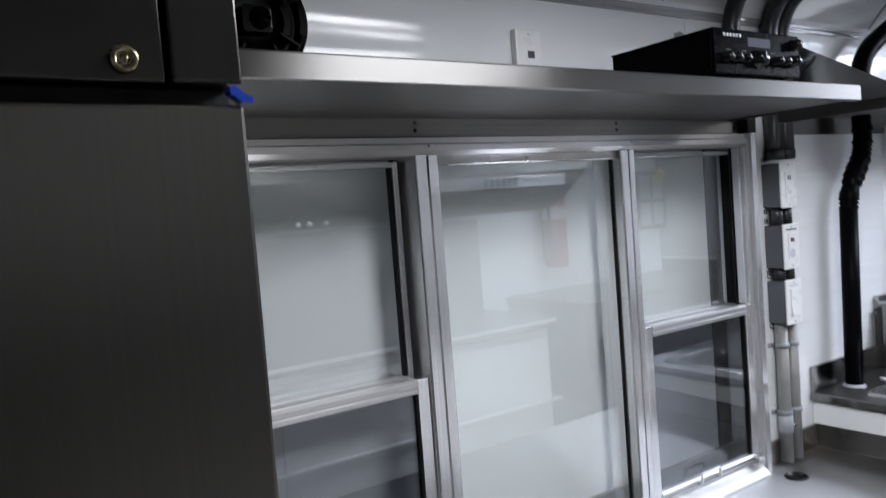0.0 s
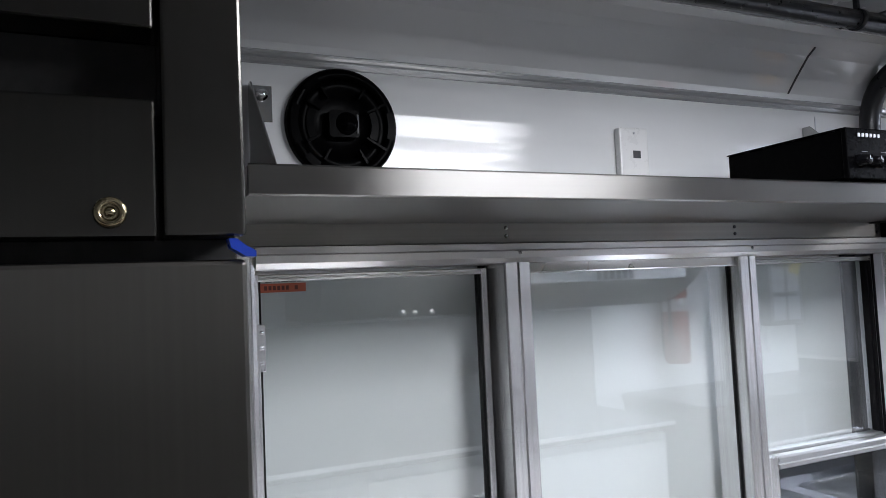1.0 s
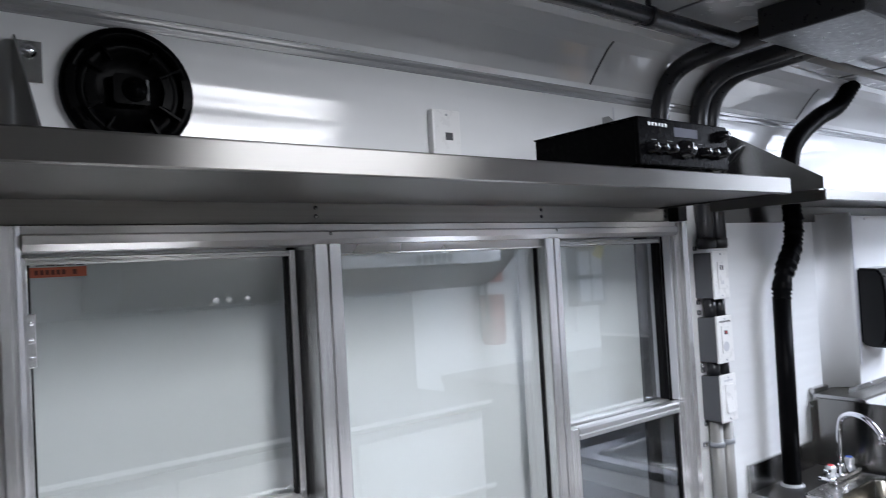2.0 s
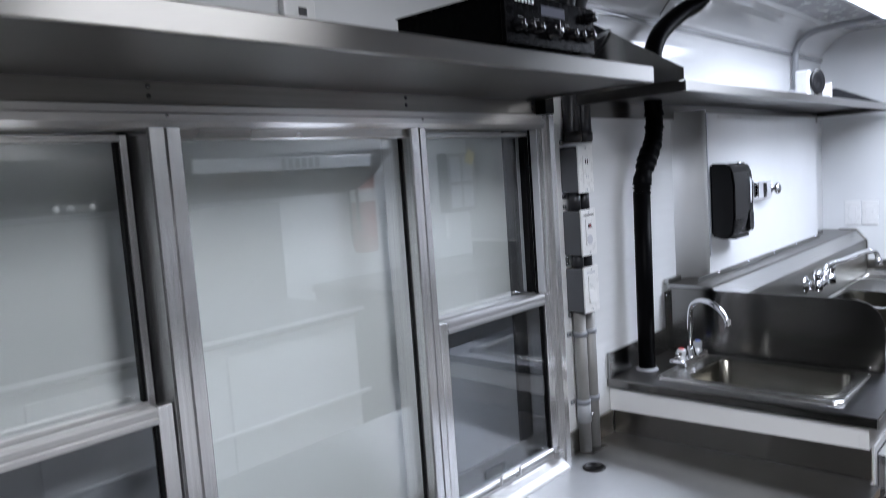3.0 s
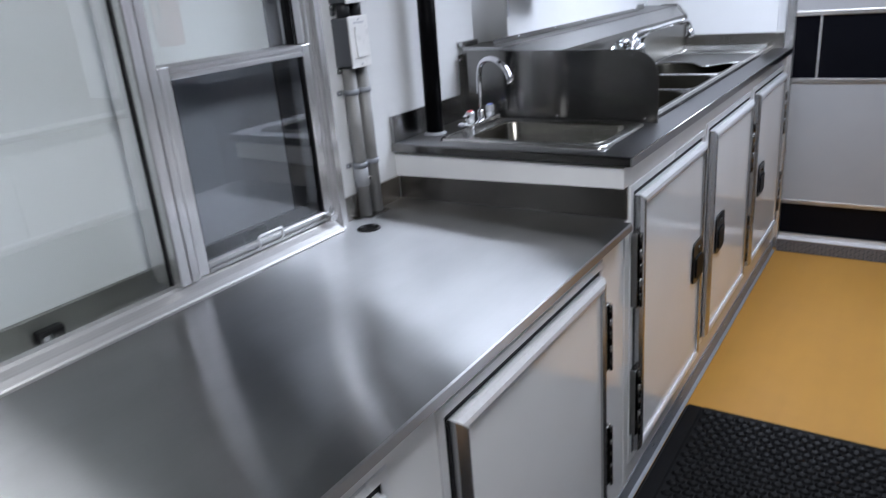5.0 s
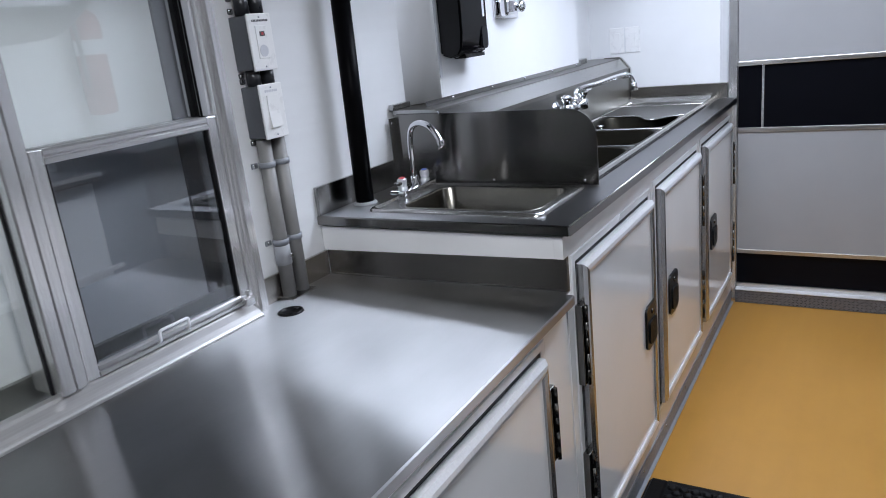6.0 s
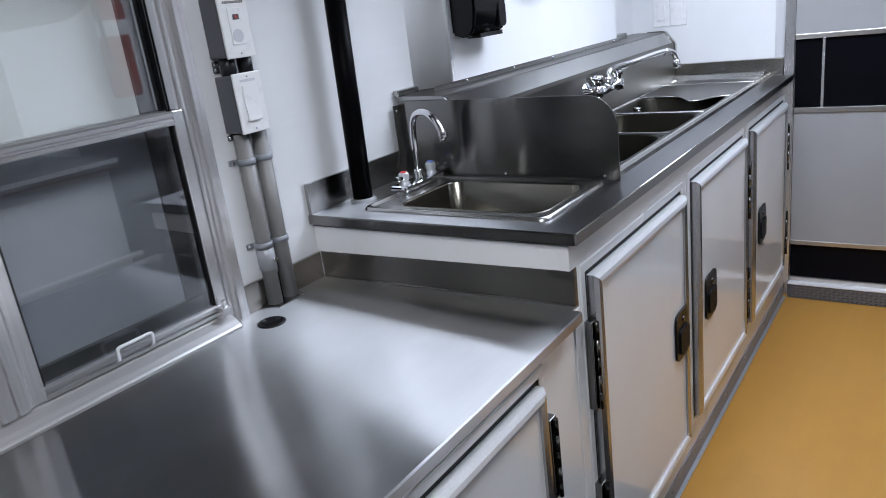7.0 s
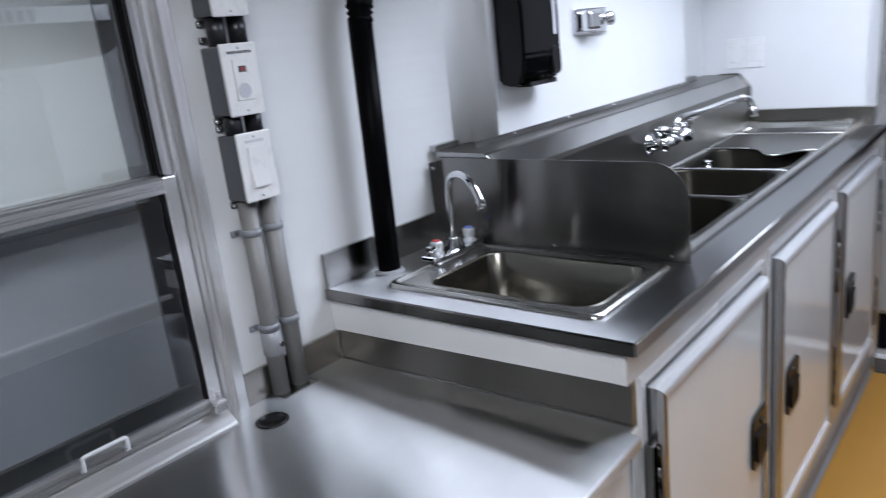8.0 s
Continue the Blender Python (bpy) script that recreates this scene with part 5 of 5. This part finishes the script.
def cab_door(cab, y0, y1, zb, zt, latch_at, hinge_at, latch_z):
    """A framed door: fixed surround, bevelled trim, panel, hinges and latch."""
    w, g = 0.018, 0.010
    part("surround", ring_frame(0.620, 0.6235, y0, y1, zb, zt, w), ALU_SURROUND, cab, "aluminium door surround")
    a, b, c, e = y0 + w + g, y1 - w - g, zb + w + g, zt - w - g
    # Black strips on the face give the door gap its shade.
    part("gap_shade", boxes(((0.618, y0 + w, zb + w), (0.6215, a, zt - w)), ((0.618, b, zb + w), (0.6215, y1 - w, zt - w)), ((0.618, a, e), (0.6215, b, zt - w)), ((0.618, a, zb + w), (0.6215, b, c))), BLACK_MATT, cab, "black strip shading the gap")
    t = 0.026
    d = part("door", box((0.622, a + t - 0.004, c + t - 0.004), (0.6375, b - t + 0.004, e - t + 0.004)), DOOR_WHITE, cab, "glossy white door panel")
    for p, q, ax in (((a, c), (a, e), 1), ((b, c), (b, e), -1)):
        s = t * ax
        bm = bmesh.new()
        lo = [(0.622, p[0], c), (0.637, p[0], c), (0.6445, p[0] + s * 0.3, c + t * 0.3), (0.646, p[0] + s * 0.65, c + t * 0.65), (0.643, p[0] + s, c + t), (0.622, p[0] + s, c + t)]
        hi = [(0.622, p[0], e), (0.637, p[0], e), (0.6445, p[0] + s * 0.3, e - t * 0.3), (0.646, p[0] + s * 0.65, e - t * 0.65), (0.643, p[0] + s, e - t), (0.622, p[0] + s, e - t)]
        loft([lo, hi], bm, close=False)
        bmesh.ops.recalc_face_normals(bm, faces=bm.faces[:])
        for f in bm.faces:
            f.smooth = False
        part("trim", bm, ALU_TRIM_SHADED, d, "bevelled aluminium trim")
    for zz, ax in ((c, 1), (e, -1)):
        s = t * ax
        lo = [(0.622, a, zz), (0.637, a, zz), (0.6445, a + t * 0.3, zz + s * 0.3), (0.646, a + t * 0.65, zz + s * 0.65), (0.643, a + t, zz + s), (0.622, a + t, zz + s)]
        hi = [(0.622, b, zz), (0.637, b, zz), (0.6445, b - t * 0.3, zz + s * 0.3), (0.646, b - t * 0.65, zz + s * 0.65), (0.643, b - t, zz + s), (0.622, b - t, zz + s)]
        bm = loft([lo, hi], close=False)
        bmesh.ops.recalc_face_normals(bm, faces=bm.faces[:])
        for f in bm.faces:
            f.smooth = False
        part("trim", bm, DOOR_ALU, d, "bevelled aluminium trim")
    latch(latch_at, latch_z, d)
    h = zt - zb
    for z in (zb + h * 0.12, zb + h * 0.60):
        k = part("hinge", boxes(((0.6235, hinge_at - 0.012, z), (0.640, hinge_at + 0.012, z + h * 0.25)), bevel=0.0015), STEEL_GUARD, cab, "steel leaf hinge")
        step = h * 0.25 / 5
        for i in range(5):
            part("knuckle", tube([(0.6445, hinge_at, z + i * step + 0.0008), (0.6445, hinge_at, z + (i + 1) * step - 0.0008)], 0.0048, sides=10), STEEL_GUARD if i % 2 else STEEL_DARK, k)
        for i in range(3):
            part("screw", screw((0.640, hinge_at + 0.008, z + h * 0.04 + i * h * 0.085), (1, 0, 0), 0.0028), CHROME, k)
    return d


bc = thing("base_cabinet", (0.3, 1.17, FLOOR), "low white cabinet with aluminium-framed doors under the serving counter", "cabinet")
part("front", boxes(((0.600, 0.285, 0.02), (0.620, 2.066, 0.747))), DOOR_WHITE, bc, "white face frame")
part("side", box((WX + 0.002, 0.285, 0.02), (0.600, 0.300, 0.747)), DOOR_WHITE, bc)
part("plinth", box((0.56, 0.285, FLOOR), (0.606, 2.066, 0.02)), BLACK_MATT, bc, "black plinth")
cab_door(bc, 0.50, 1.150, 0.07, 0.715, 0.60, 1.14, 0.345)
cab_door(bc, 1.270, 1.930, 0.07, 0.724, 1.395, 1.920, 0.325)
sk = thing("sink_cabinet", (0.3, 3.1, FLOOR), "white sink cabinet with three aluminium-framed doors", "cabinet")
part("front", prism([(2.068, 0.02), (NORTH - 0.037, 0.02), (NORTH - 0.037, 0.893), (2.068, 0.893), (2.068, 0.845), (2.0985, 0.845), (2.0985, 0.7635), (2.068, 0.7635)], "x", 0.600, 0.620), DOOR_WHITE, sk, "white face frame")
part("side", prism([(WX + 0.002, 0.831), (0.5995, 0.845), (0.5995, 0.893), (WX + 0.002, 0.893)], "y", 2.0685, 2.081), DOOR_WHITE, sk, "white end panel")
part("plinth", box((0.56, 2.068, FLOOR), (0.606, NORTH - 0.06, 0.02)), BLACK_MATT, sk, "dark plinth")
part("corner_strip", box((0.6205, 2.0685, 0.02), (0.6225, 2.094, 0.763), 0.0005), DOOR_WHITE, sk)
cab_door(sk, 2.106, 2.742, 0.075, 0.842, 2.655, 2.118, 0.460)
cab_door(sk, 2.782, 3.398, 0.095, 0.852, 2.925, 3.386, 0.462)
cab_door(sk, 3.440, 4.060, 0.105, 0.856, 3.595, 4.048, 0.468)
bb = solo("baseboard", prism([(0.606, FLOOR), (0.636, FLOOR), (0.636, FLOOR + 0.003), (0.626, FLOOR + 0.006), (0.624, 0.022), (0.606, 0.022)], "y", 0.285, NORTH - 0.062), GALVANISED, "grey metal base strip along the cabinets", "baseboard", kind="structure")
for i in range(9):
    part("screw", screw((0.6246, 1.75 + i * 0.28, 0.006), (1, 0, 0), 0.004), CHROME, bb)

# ---- rubber mat ----
mt = thing("rubber_mat", (1.05, 0.9, FLOOR), "black ribbed anti-fatigue rubber mat on the floor", "mat")
MX0, MX1, MY0, MY1, MZ = 0.637, 1.50, -1.2, 2.606, FLOOR + 0.009
part("sheet", prism([(MX0, FLOOR), (MX0 + 0.02, MZ), (MX1 - 0.03, MZ), (MX1, FLOOR)], "y", MY0, MY1), RUBBER, mt)
part("border", prism([(MX0 + 0.004, MZ - 0.004), (MX0 + 0.012, MZ + 0.004), (MX0 + 0.050, MZ + 0.004), (MX0 + 0.056, MZ)], "y", MY0, MY1 - 0.004), RUBBER, mt, "plain black border")
part("border", prism([(MY1 - 0.020, MZ), (MY1 - 0.016, MZ + 0.004), (MY1 - 0.002, MZ + 0.004), (MY1 + 0.004, FLOOR + 0.001), (MY1 - 0.02, FLOOR + 0.001)], "x", MX0 + 0.057, MX1 - 0.004), RUBBER, mt, "plain black border")
verts, faces = [], []
for i in range(24):
    for j in range(58):
        x = MX0 + 0.076 + i * 0.033 + (0.0165 if j % 2 else 0)
        y = MY1 - 0.034 - j * 0.0235
        n = len(verts)
        for f, lift in ((1.0, 0.0), (0.86, 0.006), (0.5, 0.0085)):
            for k in range(8):
                u = 2 * math.pi * k / 8
                verts.append((x + 0.0155 * f * math.cos(u), y + 0.0085 * f * math.sin(u) + (0.002 if lift else 0), MZ + lift * (1.0 + 0.25 * math.sin(u))))
        for ring in (0, 8):
            faces += [(n + ring + k, n + ring + (k + 1) % 8, n + ring + 8 + (k + 1) % 8, n + ring + 8 + k) for k in range(8)]
        faces.append(tuple(n + 16 + k for k in range(8)))
me = bpy.data.meshes.new("tread")
me.from_pydata(verts, [], faces)
me.materials.append(RUBBER)
tr = new("tread", me)
tr.parent = mt
tr.matrix_parent_inverse = Matrix.Translation(-mt.location)
tagged(tr, "staggered rows of raised rubber scales", kind="stuff")

# ---- opposite side of the aisle, seen in the glass ----
eb = thing("opposite_counter", (1.85, 1.2, FLOOR), "white cabinets under a stainless steel worktop", "cabinet")
part("top", box((1.55, -1.2, 0.89), (EAST - 0.003, 2.56, 0.93), 0.006), STEEL_Y, eb)
part("carcass", box((1.60, -1.18, FLOOR + 0.05), (EAST - 0.005, 2.54, 0.889)), DOOR_WHITE, eb, "white cabinet body")
for i in range(5):
    part("door", box((1.584, -1.12 + i * 0.74, 0.08), (1.60, -0.44 + i * 0.74, 0.84), 0.003), DOOR_WHITE, eb, "white door")
# Rail and front edge are white to carry the bright lines of lit edges.
part("grab_rail", tube([(1.562, 0.20, 0.52), (1.562, 2.57, 0.52)], 0.011, sides=12), PLASTIC, eb, "long white rail")
part("edge_trim", box((1.5455, -1.2, 0.912), (1.5495, 2.56, 0.930), 0.001), PLASTIC, eb, "white front edge")
for y in (0.3, 1.4, 2.5):
    part("rail_post", box((1.562, y - 0.006, 0.514), (1.585, y + 0.006, 0.526), 0.001), STEEL_RIM, eb)
part("back_panel", box((EAST - 0.012, -1.2, 0.931), (EAST - 0.003, 2.55, 1.44)), STEEL_Z, eb, "stainless wall panel")
lc = thing("end_counter", (1.85, 3.4, FLOOR), "stainless steel counter unit on the far side of the aisle", "counter")
part("body", box((1.53, 2.74, FLOOR + 0.06), (EAST - 0.004, 4.12, 0.935)), STEEL_Z, lc, "stainless steel front")
part("plinth", box((1.58, 2.76, FLOOR), (EAST - 0.004, 4.1, FLOOR + 0.0595)), BLACK_MATT, lc)
part("top", box((1.50, 2.72, 0.9355), (EAST - 0.004, 4.13, 0.975), 0.004), STEEL_Y, lc)
for i in range(2):
    part("door", box((1.516, 2.76 + i * 0.68, 0.08), (1.5298, 3.42 + i * 0.68, 0.90), 0.003), STEEL_Z, lc, "stainless door")
hd = thing("extractor_hood", (1.8, 1.8, 1.46), "large stainless extractor hood with a rolled lower edge", "hood")
bm = prism([(EAST - 0.003, 1.47), (1.66, 1.47), (1.61, 1.477), (1.57, 1.495), (1.54, 1.525), (1.518, 1.565), (1.506, 1.61), (1.50, 1.66), (1.50, CEIL - 0.002), (EAST - 0.003, CEIL - 0.002)], "y", 0.92, 2.60)
for v in bm.verts:
    if v.co.y > 2.5:
        v.co.y += 0.2 * min(1.0, (v.co.z - 1.47) / 0.21)
for f in bm.faces:
    f.smooth = len(f.verts) == 4 and f.calc_center_median().z < 1.65 and f.calc_center_median().x < 1.63
part("canopy", bm, STEEL_HOOD, hd)
part("gutter", box((1.485, 1.72, 1.585), (1.4995, 2.62, 1.640), 0.003), DOOR_ALU, hd, "bright folded gutter")
part("grille", boxes(*[((1.482, 2.12 + i * 0.035, 1.592), (1.4848, 2.142 + i * 0.035, 1.632)) for i in range(6)]), INK, hd, "small dark vent slots")
# White domes stand for small bright reflections along the hood's lower edge.
for y in (1.268, 1.318, 1.392):
    part("button", lathe((1.572, y, 1.49), (-1, 0, 0), [(0.012, 0), (0.012, 0.012), (0.008, 0.018), (0, 0.018)], sides=12), PLASTIC, hd, "white dome for a glint on the hood")
fx = thing("fire_extinguisher", (2.05, 3.06, 1.115), "red fire extinguisher hung on the wall", "fire extinguisher")
part("cylinder", lathe((2.06, 3.06, 1.115), (0, 0, 1), [(0, 0), (0.06, 0.002), (0.07, 0.015), (0.07, 0.43), (0.058, 0.475), (0.022, 0.505), (0.022, 0.53)], sides=28), RED, fx)
part("valve", box((2.035, 3.01, 1.645), (2.085, 3.11, 1.69), 0.006), BLACK, fx)
part("handle", box((2.04, 3.06, 1.69), (2.08, 3.17, 1.715), 0.005), BLACK, fx)
part("hose", tube(curve_points([(2.05, 3.01, 1.67), (2.02, 2.975, 1.60), (2.01, 2.975, 1.42), (2.015, 2.98, 1.25)], 0.02), 0.010, sides=10), BLACK, fx)
part("label_band", lathe((2.06, 3.06, 1.404), (0, 0, 1), [(0.0705, 0), (0.0705, 0.071)], sides=28), PLASTIC, fx, "pale label band")
part("bracket", box((2.125, 3.03, 1.15), (EAST - 0.001, 3.09, 1.58), 0.002), STEEL_Z, fx)
mb = thing("meter_box", (2.1, 4.0, 1.27), "dark grey wall box with pale windows and a yellow tag", "wall box")
part("body", box((2.06, 3.86, 1.27), (EAST - 0.001, 4.14, 1.66), 0.006), BOX_GREY, mb)
for y0 in (3.885, 4.01):
    for z0, z1 in ((1.30, 1.445), (1.475, 1.63)):
        part("pane", box((2.056, y0, z0), (2.0605, y0 + 0.10, z1), 0.001), PLASTIC_GREY, mb, "pale inspection pane")
part("tag", prism([(4.02, 1.60), (4.10, 1.575), (4.135, 1.655), (4.07, 1.685)], "x", 2.048, 2.053), YELLOW, mb, "yellow tag")
part("conduit", tube([(2.12, 3.90, 1.10), (2.12, 3.90, 1.27)], 0.016, sides=12), PLASTIC, mb, "short white conduit")
